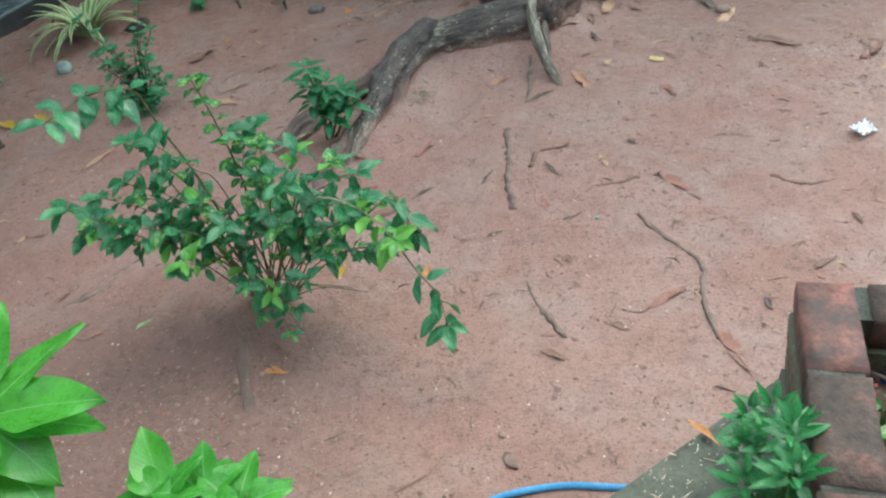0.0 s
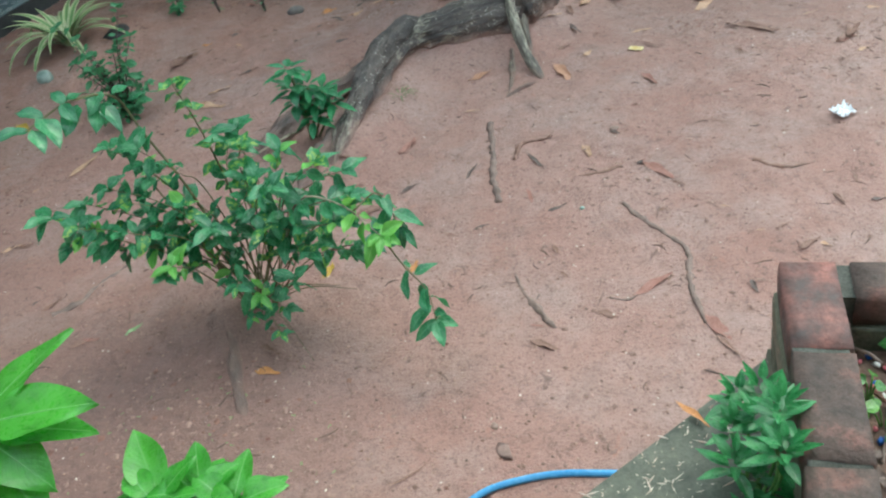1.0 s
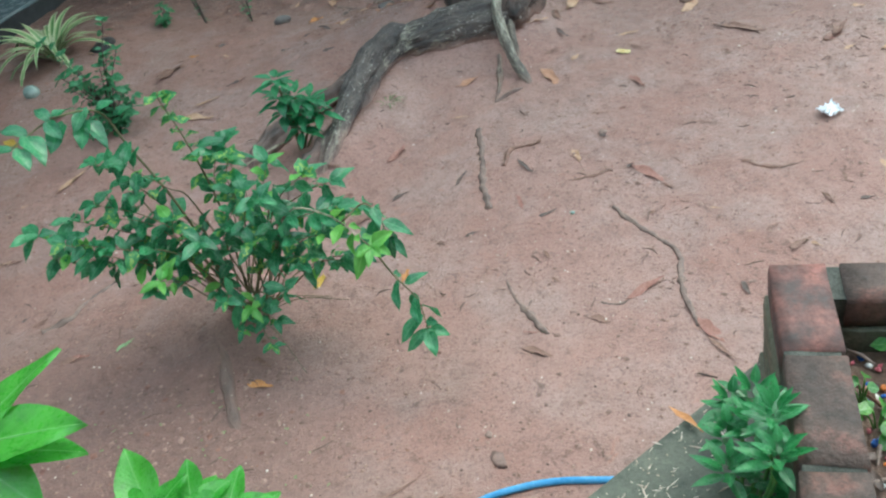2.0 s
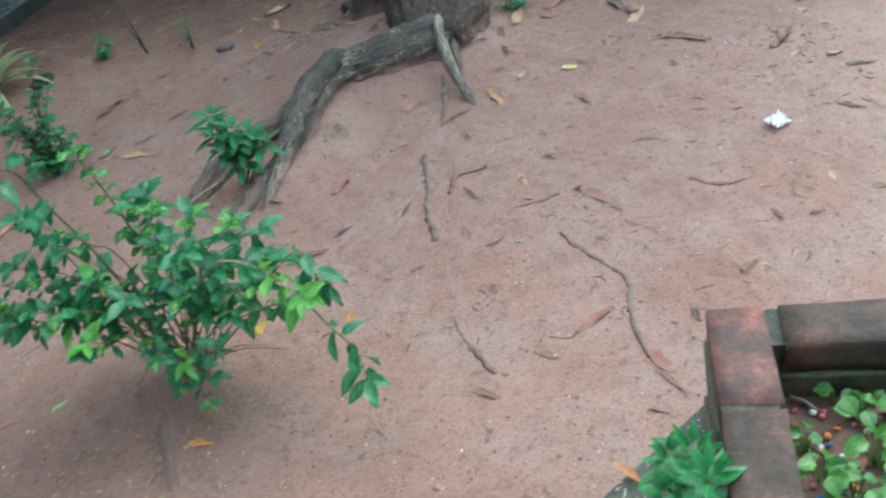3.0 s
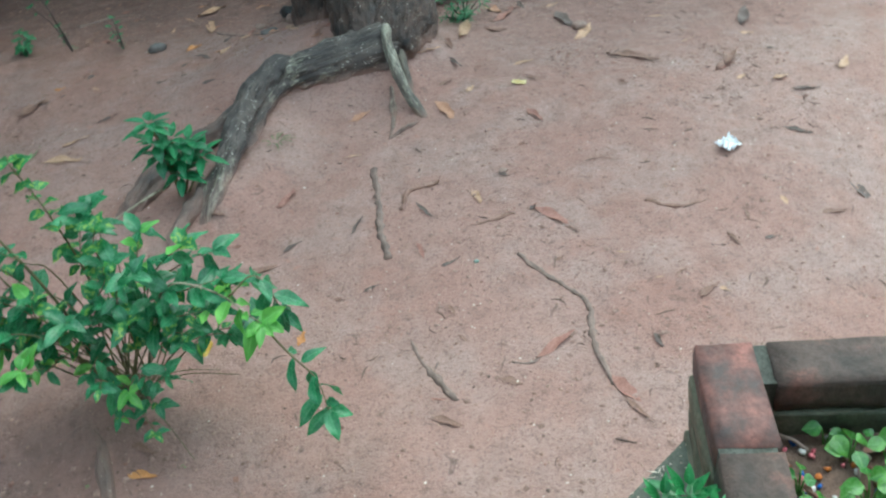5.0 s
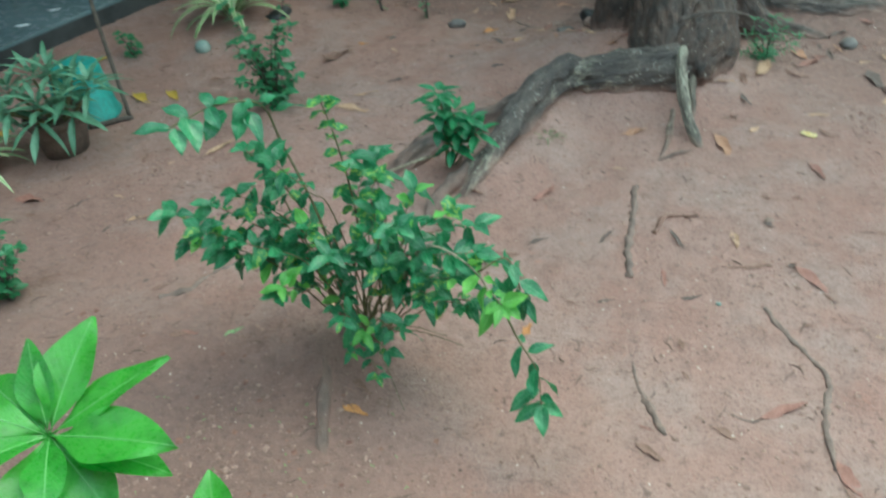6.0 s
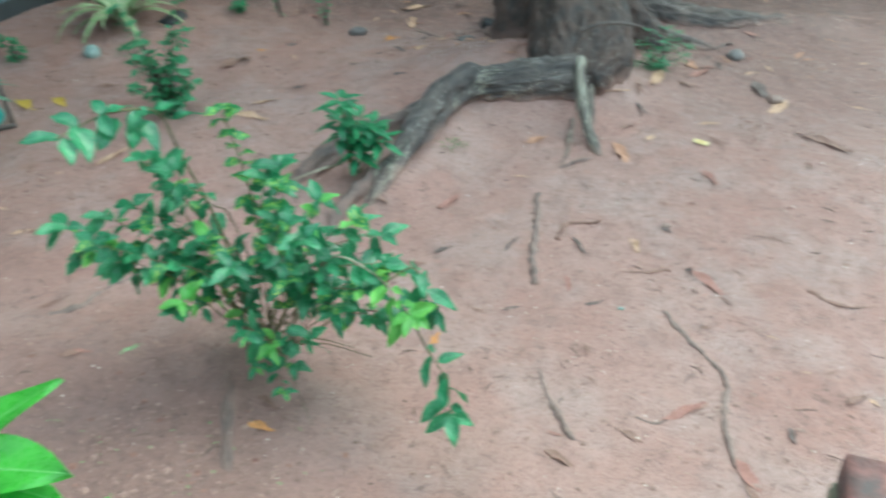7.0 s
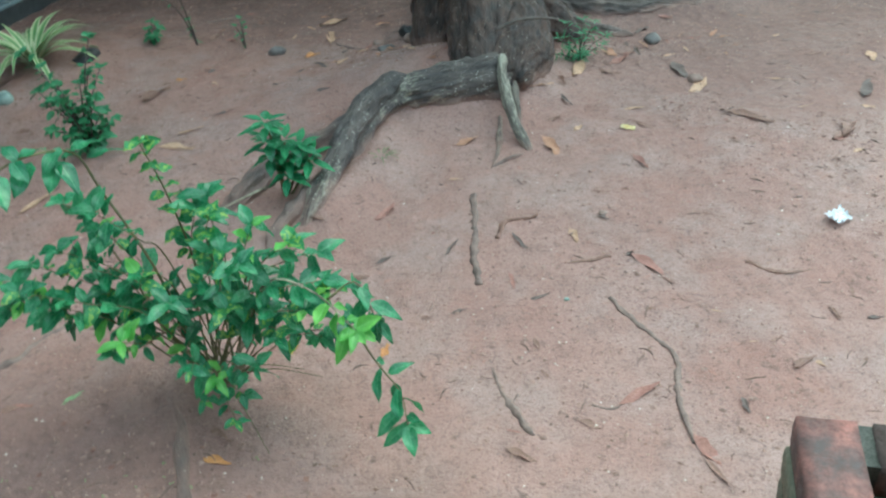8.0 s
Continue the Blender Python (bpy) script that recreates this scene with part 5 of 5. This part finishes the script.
stone(0.52, 2.20, 0.009, 0.008, 0.006, GREY_STONE, "tiny pale pebble on soil")
stone(0.16, 4.36, 0.05, 0.04, 0.03, BROWN_STONE, "brown stone at the foot of a tree")
stone(0.14, 4.44, 0.05, 0.03, 0.045, BLACK, "crumpled black plastic scrap at the foot of a tree", "litter", "scrap", 0.9)
stone(0.875, 4.37, 0.05, 0.04, 0.04, GREY_STONE, "pale grey stone between tree roots")
stone(0.96, 4.30, 0.035, 0.03, 0.025, DARK_STONE, "dark stone between tree roots")
stone(1.34, 4.12, 0.06, 0.04, 0.025, DARK_STONE, "flat dark stone beside a buried root")
stone(0.02, 4.28, 0.045, 0.03, 0.014, DARK_STONE, "flat dark stone near a tree")
stone(-0.02, 4.40, 0.03, 0.03, 0.012, BROWN_STONE, "brown stone near a tree")
crumpled("scrap", 0.992, 3.262, -35, 0.055, 0.032, 0.004, YELLOW_SCRAP, "bright yellow scrap on the soil")


# ---- fallen leaves and sticks ----
# water glints on the walkway, made as small white lumps
for sx, sy in ((-2.80, 4.42), (-2.87, 4.20)):
    ob = new("scrap", lump_mesh("scrap", 0.035, 0.012, 0.006, WHITE, 0.8, 5, sx))
    ob.matrix_basis = pose(sx, sy, 0.109, 0, 0, 25)
    tagged(ob, "small white lump made for a water glint on the wet walkway", "litter")


def dead_leaf(tone, x, y, turn, length, ratio=0.3, curl=0.25, z=None):
    """A fallen leaf, length metres long, its axis turned from +x; curl bends and folds it, and each is crumpled in its own way."""
    curl *= 0.6
    me = blade_mesh("fallen_leaf", 1.0, ratio * 0.85, DRY_MAT[tone], widest=rng.uniform(0.40, 0.52), fold=0.1 + rng.uniform(0.3, 1.0) * curl, droop=0.0, rows=11, ripple=0.1)
    seed = Vector((rng.uniform(0, 50), rng.uniform(0, 50), 0))
    bend = curl * rng.choice((-1, 1)) * rng.uniform(0.3, 0.7)
    for v in me.vertices:
        t = v.co.y - 0.5
        n = noise.noise_vector(Vector((v.co.x * 5, t * 4, 0)) + seed)
        v.co.x += bend * (t * t - 0.12) + 0.08 * n.x * ratio / 0.3
        v.co.z += 0.008 + curl * 0.10 * (t * t * 2 - 0.1) + 0.055 * max(n.z, -0.15)
        v.co.y = t + 0.03 * n.y
    ob = new("fallen_leaf", me)
    high = ground_z(x, y) if z is None else z
    ob.matrix_basis = pose(x, y, high + 0.002, rng.uniform(-5, 5), rng.uniform(-6, 6), turn - 90) @ Matrix.Diagonal((length, length, length, 1))
    tagged(ob, DRY[tone][0] if z is None else "orange-brown fallen leaf on the mossy doorstep", "leaf", "fallen leaves")


def stick(name, points, r0, r1, mat=MUDDY_TWIG, label="thin wet brown stick lying on the soil", lie=0.6):
    pts = [(x + rng.uniform(-0.006, 0.006), y + rng.uniform(-0.006, 0.006), ground_z(x, y) + z - 0.004) for x, y, z in points]
    me = tube_mesh(name, pts, [r0, r0 * 0.9, r1 * 1.15, r1], mat, 10, 10, 1.1, 38, 0.4)
    for v in me.vertices:
        low = ground_z(v.co.x, v.co.y)
        v.co.z = low + (v.co.z - low) * lie
    tagged(new(name, me), label, "stick", "sticks on the soil")


dead_leaf("rust", 0.317, 3.264, 33, 0.132, 0.30, 0.25)
dead_leaf("rust", 0.654, 3.169, -80, 0.205, 0.26, 0.25)
dead_leaf("tan", 0.667, 3.566, 10, 0.149, 0.2, 0.25)
dead_leaf("tan", 1.054, 3.430, 7, 0.110, 0.22, 0.25)
dead_leaf("red", 0.968, 2.987, -74, 0.125, 0.3, 0.25)
dead_leaf("tan", 0.240, 2.985, -2, 0.069, 0.2, 0.25)
dead_leaf("rust", 0.441, 3.662, -11, 0.113, 0.45, 0.25)
dead_leaf("tan", 0.232, 3.578, 59, 0.094, 0.4, 0.25)
dead_leaf("tan", 0.615, 2.538, -87, 0.103, 0.3, 0.25)
dead_leaf("tan", 0.901, 3.805, 67, 0.207, 0.3, 0.25)
dead_leaf("dark", 0.421, 2.530, -67, 0.106, 0.2, 0.5)
dead_leaf("red", 0.819, 2.33, -58, 0.17, 0.28, 0.08)
dead_leaf("dark", 0.772, 2.395, 40, 0.035, 0.5, 0.5)
dead_leaf("dark", 0.184, 2.526, 58, 0.107, 0.16, 0.25)
dead_leaf("dark", 0.430, 2.220, 19, 0.096, 0.14, 0.25)
dead_leaf("red", 0.363, 2.320, -89, 0.090, 0.2, 0.25)
dead_leaf("red", -0.033, 2.799, 57, 0.134, 0.3, 0.25)
dead_leaf("dark", 0.177, 2.191, 14, 0.055, 0.3, 0.25)
dead_leaf("brown", 0.071, 2.181, -32, 0.047, 0.3, 0.25)
dead_leaf("red", 0.635, 1.767, 27, 0.152, 0.22, 0.25)
dead_leaf("brown", 0.474, 1.677, -43, 0.072, 0.3, 0.25)
dead_leaf("brown", 0.279, 1.593, -39, 0.095, 0.25, 0.5)
dead_leaf("red", 0.272, 1.680, -25, 0.051, 0.15, 0.25)
dead_leaf("red", 0.752, 1.55, -72, 0.12, 0.32, 0.3)
dead_leaf("brown", 0.756, 1.475, -70, 0.11, 0.16, 0.5)
dead_leaf("brown", -0.124, 1.235, 30, 0.15, 0.045, 1.3)
dead_leaf("orange", -0.517, 1.686, -27, 0.089, 0.3, 0.25)
dead_leaf("green", -0.966, 1.974, 42, 0.076, 0.3, 0.25)
dead_leaf("red", -1.117, 1.964, 3, 0.081, 0.28, 0.25)
dead_leaf("tan", -0.922, 3.481, -21, 0.183, 0.26, 0.25)
dead_leaf("tan", -0.878, 3.614, 23, 0.133, 0.18, 0.25)
dead_leaf("orange", -1.010, 4.181, -4, 0.072, 0.35, 0.25)
dead_leaf("brown", -1.103, 4.032, 34, 0.157, 0.25, 0.25)
dead_leaf("orange", -0.360, 4.346, 19, 0.089, 0.4, 0.25)
dead_leaf("tan", -1.393, 3.109, 53, 0.151, 0.16, 0.25)
dead_leaf("tan", 1.161, 1.805, -60, 0.045, 0.3, 0.4)
dead_leaf("brown", 1.119, 1.819, 11, 0.077, 0.2, 0.25)
dead_leaf("brown", 1.294, 2.010, -83, 0.070, 0.3, 0.25)
dead_leaf("dark", 0.903, 1.683, -94, 0.063, 0.35, 0.25)
dead_leaf("brown", 1.112, 2.575, -26, 0.102, 0.08, 0.25)
dead_leaf("brown", 1.810, 3.045, 28, 0.137, 0.3, 0.25)
dead_leaf("brown", 0.766, 2.804, -23, 0.076, 0.12, 0.25)
dead_leaf("brown", -0.177, 1.652, -125, 0.029, 0.3, 0.25)
dead_leaf("brown", -0.515, 1.768, -44, 0.10, 0.3, 0.25)
dead_leaf("tan", -0.778, 2.173, 1, 0.062, 0.4, 0.25)
dead_leaf("tan", -0.660, 2.070, -17, 0.077, 0.2, 0.25)
dead_leaf("yellow", -0.337, 2.080, 65, 0.084, 0.4, 0.25)
dead_leaf("dark", -0.737, 3.769, 31, 0.137, 0.22, 0.25)
dead_leaf("dark", -0.524, 3.554, 38, 0.065, 0.3, 0.25)
dead_leaf("dark", -0.268, 3.823, 5, 0.045, 0.4, 0.25)
dead_leaf("brown", -1.297, 2.192, 45, 0.086, 0.2, 0.25)
dead_leaf("brown", -0.302, 2.786, -44, 0.126, 0.3, 0.25)
dead_leaf("tan", 1.767, 3.313, 2, 0.059, 0.1, 0.25)
dead_leaf("tan", 1.394, 3.580, -132, 0.178, 0.3, 0.25)
dead_leaf("brown", -1.498, 2.582, 9, 0.063, 0.3, 0.25)
dead_leaf("tan", 1.931, 2.835, 8, 0.076, 0.4, 0.8)
dead_leaf("tan", 1.816, 2.923, 21, 0.056, 0.4, 0.25)
dead_leaf("dark", 1.789, 2.476, -47, 0.108, 0.25, 0.25)
dead_leaf("brown", 1.635, 2.015, -16, 0.089, 0.28, 0.25)
dead_leaf("dark", 1.401, 1.968, 2, 0.048, 0.4, 0.25)
dead_leaf("brown", 1.294, 2.001, -83, 0.066, 0.2, 0.25)
dead_leaf("brown", 1.119, 1.812, 22, 0.089, 0.22, 0.25)
dead_leaf("dark", 1.772, 2.072, -93, 0.136, 0.25, 0.25)
dead_leaf("brown", 1.505, 3.271, -44, 0.228, 0.2, 0.25)
dead_leaf("tan", 2.005, 3.253, -18, 0.073, 0.3, 0.25)
dead_leaf("tan", 2.204, 2.840, 47, 0.112, 0.35, 0.25)
dead_leaf("red", 1.796, 3.026, 20, 0.106, 0.3, 0.25)
dead_leaf("dark", 1.962, 2.719, -22, 0.098, 0.25, 0.25)
dead_leaf("tan", 1.531, 2.117, -91, 0.051, 0.4, 0.25)
dead_leaf("brown", 1.076, 1.911, -156, 0.059, 0.2, 0.25)
dead_leaf("tan", -0.873, 3.461, -11, 0.091, 0.3, 0.25)
dead_leaf("green", -1.056, 3.582, 57, 0.122, 0.3, 0.25)
dead_leaf("brown", -0.188, 2.405, 10, 0.181, 0.2, 0.25)
dead_leaf("brown", -1.401, 4.935, 3, 0.113, 0.3, 0.25)
dead_leaf("tan", -0.241, 4.751, 30, 0.216, 0.3, 0.25)
dead_leaf("tan", -0.273, 4.545, -83, 0.207, 0.3, 0.25)
dead_leaf("orange", -0.358, 4.348, 34, 0.114, 0.45, 0.25)
dead_leaf("yellow", -1.941, 3.554, -38, 0.152, 0.4, 0.25)
dead_leaf("yellow", -1.805, 3.593, -45, 0.129, 0.4, 0.25)
dead_leaf("yellow", -2.354, 3.986, 45, 0.114, 0.3, 0.25)
dead_leaf("red", -2.053, 2.708, -14, 0.161, 0.35, 0.25)
dead_leaf("tan", -1.410, 3.095, 59, 0.162, 0.18, 0.25)
dead_leaf("dark", -1.821, 2.687, 49, 0.057, 0.3, 0.25)
dead_leaf("brown", -1.105, 4.014, 58, 0.214, 0.2, 0.25)
dead_leaf("rust", 1.093, 4.018, -74, 0.166, 0.28, 0.25)
dead_leaf("red", 1.117, 3.909, 35, 0.156, 0.3, 0.25)
dead_leaf("dark", 1.369, 3.770, -84, 0.195, 0.3, 0.25)
dead_leaf("tan", 1.365, 3.944, 12, 0.079, 0.3, 0.25)
dead_leaf("yellow", -2.463, 3.235, 109, 0.137, 0.4, 0.25)
dead_leaf("tan", -1.550, 2.582, 21, 0.078, 0.25, 0.25)
dead_leaf("brown", -1.714, 2.215, 30, 0.074, 0.25, 0.25)
dead_leaf("dark", -1.639, 2.513, 64, 0.050, 0.3, 0.25)
dead_leaf("dark", 0.772, 3.531, -69, 0.151, 0.2, 0.25)
dead_leaf("tan", 1.683, 4.891, -62, 0.094, 0.3, 0.25)
dead_leaf("brown", -1.131, 1.957, 14, 0.087, 0.3, 0.25)
dead_leaf("tan", -1.583, 4.512, 19, 0.109, 0.3, 0.25)
dead_leaf("tan", -2.197, 4.691, 10, 0.115, 0.3, 0.25)
dead_leaf("orange", -0.999, 4.175, 31, 0.045, 0.4, 0.25)
dead_leaf("brown", -1.638, 3.770, 19, 0.108, 0.25, 0.25)
dead_leaf("dark", -0.288, 3.825, 24, 0.068, 0.35, 0.25)
dead_leaf("dark", -0.853, 4.264, 51, 0.097, 0.25, 0.25)
dead_leaf("dark", -0.402, 4.138, 37, 0.073, 0.3, 0.25)
dead_leaf("brown", -0.891, 4.700, 69, 0.186, 0.3, 0.25)
dead_leaf("orange", 0.490, 0.989, -62, 0.096, 0.19, 0.25, 0.345)
stick("twig", [(0.653, 2.182, 0.003), (0.702, 2.079, 0.004), (0.744, 1.985, 0.004), (0.774, 1.896, 0.005), (0.749, 1.793, 0.005), (0.732, 1.675, 0.005), (0.735, 1.580, 0.004)], 0.0095, 0.008)
stick("stick", [(0.309, 2.867, 0.003), (0.284, 2.639, 0.003), (0.262, 2.482, 0.003), (0.253, 2.321, 0.003)], 0.013, 0.012)
stick("stick", [(0.24, 1.965, 0.002), (0.263, 1.845, 0.003), (0.278, 1.771, 0.004), (0.32, 1.66, 0.003)], 0.004, 0.010)
stick("twig", [(0.276, 1.772, 0.004), (0.296, 1.80, 0.004), (0.311, 1.821, 0.003)], 0.003, 0.002)
stick("stick", [(0.55, 2.387, 0.003), (0.622, 2.377, 0.005), (0.706, 2.394, 0.004)], 0.006, 0.008, DRY_MAT["brown"])
stick("stick", [(1.127, 2.291, 0.003), (1.158, 2.248, 0.005), (1.213, 2.221, 0.005), (1.309, 2.218, 0.003)], 0.009, 0.006, DRY_MAT["brown"])
stick("leaf_strip", [(0.349, 2.552, 0.003), (0.363, 2.609, 0.006), (0.394, 2.66, 0.008), (0.435, 2.672, 0.006), (0.473, 2.666, 0.009), (0.511, 2.684, 0.004)], 0.008, 0.005, DRY_MAT["brown"], "curled brown strip of dry leaf on soil", 1.0)
stick("stick", [(-0.242, 4.458, 0.004), (-0.103, 4.342, 0.004), (0.100, 4.192, 0.004)], 0.008, 0.006)
stick("stick", [(-1.057, 2.339, 0.004), (-1.141, 2.270, 0.004), (-1.199, 2.187, 0.004), (-1.278, 2.137, 0.004)], 0.009, 0.011)
stick("stick", [(0.498, 1.745, 0.004), (0.543, 1.730, 0.004), (0.577, 1.735, 0.004)], 0.003, 0.003)
stick("stick", [(-0.981, 4.928, 0.004), (-0.786, 4.969, 0.004), (-0.646, 4.917, 0.004)], 0.01, 0.008)
dead_leaf("brown", 2.022, 3.795, 2, 0.097, 0.25, 0.25)
dead_leaf("dark", 2.080, 3.401, 58, 0.206, 0.25, 0.25)
dead_leaf("tan", 2.244, 3.699, -103, 0.126, 0.35, 0.25)
dead_leaf("tan", 1.757, 3.575, -28, 0.108, 0.12, 0.25)
dead_leaf("brown", 1.862, 3.099, 47, 0.208, 0.25, 0.25)
dead_leaf("brown", 1.382, 3.093, -63, 0.059, 0.3, 0.25)
dead_leaf("tan", 0.119, 4.255, 41, 0.052, 0.6, 0.25)
dead_leaf("dark", -0.518, 4.000, 20, 0.056, 0.3, 0.25)
dead_leaf("dark", -0.403, 3.985, 4, 0.040, 0.3, 0.25)
dead_leaf("brown", -0.689, 4.145, 3, 0.097, 0.2, 0.25)
dead_leaf("brown", -0.792, 4.029, 21, 0.056, 0.3, 0.25)
dead_leaf("tan", -0.826, 4.101, -50, 0.051, 0.4, 0.25)
dead_leaf("red", 1.462, 4.338, 137, 0.096, 0.3, 0.25)
dead_leaf("dark", 1.317, 4.242, 32, 0.123, 0.3, 0.25)
dead_leaf("dark", 1.203, 4.247, 14, 0.096, 0.2, 0.25)
dead_leaf("brown", 1.020, 3.790, 152, 0.161, 0.15, 0.25)
dead_leaf("brown", 0.790, 3.668, -83, 0.122, 0.3, 0.25)
dead_leaf("tan", 0.790, 3.286, 48, 0.057, 0.5, 0.25)
dead_leaf("brown", 1.050, 3.288, -48, 0.152, 0.12, 0.25)
dead_leaf("brown", 0.704, 3.381, 24, 0.086, 0.25, 0.25)
dead_leaf("orange", -0.059, 2.048, 65, 0.065, 0.45, 0.25)
dead_leaf("brown", 0.117, 2.396, 13, 0.039, 0.15, 0.25)
dead_leaf("dark", -0.044, 2.502, 28, 0.078, 0.25, 0.25)
dead_leaf("red", 0.780, 2.401, 37, 0.045, 0.3, 0.25)
dead_leaf("brown", 0.855, 2.238, -53, 0.055, 0.2, 0.25)
dead_leaf("brown", 0.393, 1.882, -56, 0.047, 0.3, 0.25)
dead_leaf("brown", 0.391, 2.010, -81, 0.052, 0.35, 0.25)
dead_leaf("brown", 0.770, 2.111, 18, 0.041, 0.35, 0.25)
dead_leaf("dark", 2.023, 3.071, -53, 0.046, 0.3, 0.25)
dead_leaf("dark", 0.739, 2.628, -35, 0.044, 0.4, 0.25)
dead_leaf("brown", 1.390, 2.095, -101, 0.062, 0.25, 0.25)
dead_leaf("tan", 1.010, 1.915, -10, 0.034, 0.15, 0.25)
dead_leaf("tan", 0.956, 2.064, -31, 0.043, 0.12, 0.25)
dead_leaf("brown", -1.605, 2.693, -19, 0.043, 0.3, 0.25)
dead_leaf("tan", -1.685, 2.729, -21, 0.061, 0.25, 0.25)
dead_leaf("tan", -1.566, 2.976, 37, 0.031, 0.4, 0.25)
dead_leaf("brown", -1.698, 3.026, 96, 0.056, 0.45, 0.25)
dead_leaf("dark", -1.356, 2.222, 45, 0.037, 0.25, 0.25)
dead_leaf("brown", -1.982, 2.593, -10, 0.053, 0.4, 0.25)
dead_leaf("brown", -1.853, 2.580, 53, 0.035, 0.3, 0.25)
# leaf litter gathered at the foot of the tree
for cx, cy, spread, count in ((0.05, 4.25, 0.16, 14), (1.15, 4.08, 0.18, 12), (1.7, 4.15, 0.3, 10), (-0.35, 4.75, 0.3, 11), (0.25, 3.86, 0.1, 4)):
    for k in range(count):
        dead_leaf(("brown", "rust", "tan", "red", "rust", "dark")[k % 6], rng.gauss(cx, spread), rng.gauss(cy, spread * 0.6), rng.uniform(0, 360), rng.uniform(0.05, 0.11), rng.uniform(0.22, 0.36), rng.uniform(0.2, 0.7))

tagged(new("stick", tube_mesh("stick", [(0.469, 3.428, 0.410), (0.568, 3.463, 0.430), (0.669, 3.541, 0.400), (0.772, 3.656, 0.340)], [0.008, 0.006], STEM_DARK, 7, 7, 0.4, 30)), "thin broken stick resting on a tree root", "stick", "sticks on the soil")


def step_specks():
    """Straw slivers, leaf crumbs and sand caught on the doorstep, most along its edge."""
    verts, faces = [], []
    for k in range(520):
        along, off = rng.uniform(0, 0.9), abs(rng.gauss(0, 0.15)) + 0.006
        x, y = 0.70 - 0.867 * along + 0.5 * off, 1.125 - 0.499 * along - 0.867 * off
        straw = k % 5 == 0
        r, a = rng.uniform(0.0008, 0.0022), rng.uniform(0, 6.28)
        long = rng.uniform(4, 9) if straw else rng.uniform(1, 2)
        c, s, b = math.cos(a), math.sin(a), len(verts)
        for u, v, h in ((long, 0, 0.2), (0, 1, 0), (-long, 0.3, 0.2), (0, -1, 0), (0, 0, 0.8)):
            u, v = u * r, v * r
            verts.append((x + c * u - s * v, y + s * u + c * v, 0.3365 + h * r))
        faces += [(b + i, b + (i + 1) % 4, b + 4) for i in range(4)]
    tagged(new("step_specks", mesh_of("step_specks", verts, faces, PALE_GRIT, smooth=False)), "pale straw slivers and crumbs of leaf on the doorstep", "grit", kind="stuff")


step_specks()


# ---- tiny weeds ----
def weed_sprouts():
    verts, faces, uvs = [], [], []
    for _ in range(60):
        x, y = rng.uniform(-1.15, -0.3), rng.uniform(1.22, 1.72)
        z = ground_z(x, y)
        for k in range(rng.randint(2, 4)):
            a, s = rng.uniform(0, 6.28), rng.uniform(0.004, 0.009)
            c, d, b = math.cos(a), math.sin(a), len(verts)
            for u, v, h in ((0, 0, 0.3), (0.5, 0.4, 0.55), (1.0, 0, 0.45), (0.5, -0.4, 0.55)):
                verts.append((x + s * (c * u - d * v), y + s * (d * u + c * v), z + s * h))
                uvs.append((u, 0.5 + v))
            faces.append((b, b + 1, b + 2, b + 3))
    tagged(new("weed_sprouts", mesh_of("weed_sprouts", verts, faces, LEAF_WEED, uvs)), "tiny green weed sprouts in damp soil", "weeds", kind="stuff")


weed_sprouts()


def grass_tuft():
    top = thing("grass_tuft", (-0.035, 3.13, ground_z(-0.035, 3.13)), "small thin tuft of green grass on the soil", "grass")
    blades = [blade_mesh("leaf_grass", 0.07 * k, 0.006, LEAF_WEED, fold=0.3, droop=0.0, rows=6, arc=d) for k, d in ((1, 1.2), (0.8, 0.8), (1.2, 1.6))]
    for k in range(14):
        a = 2.4 * k
        part("leaf", blades[k % 3], top, leaf_pose((0.012 * math.cos(a), 0.012 * math.sin(a), -0.003), (math.cos(a), math.sin(a), rng.uniform(0.5, 1.6)), (0, 0, 1), rng.uniform(0.7, 1.1)))


grass_tuft()
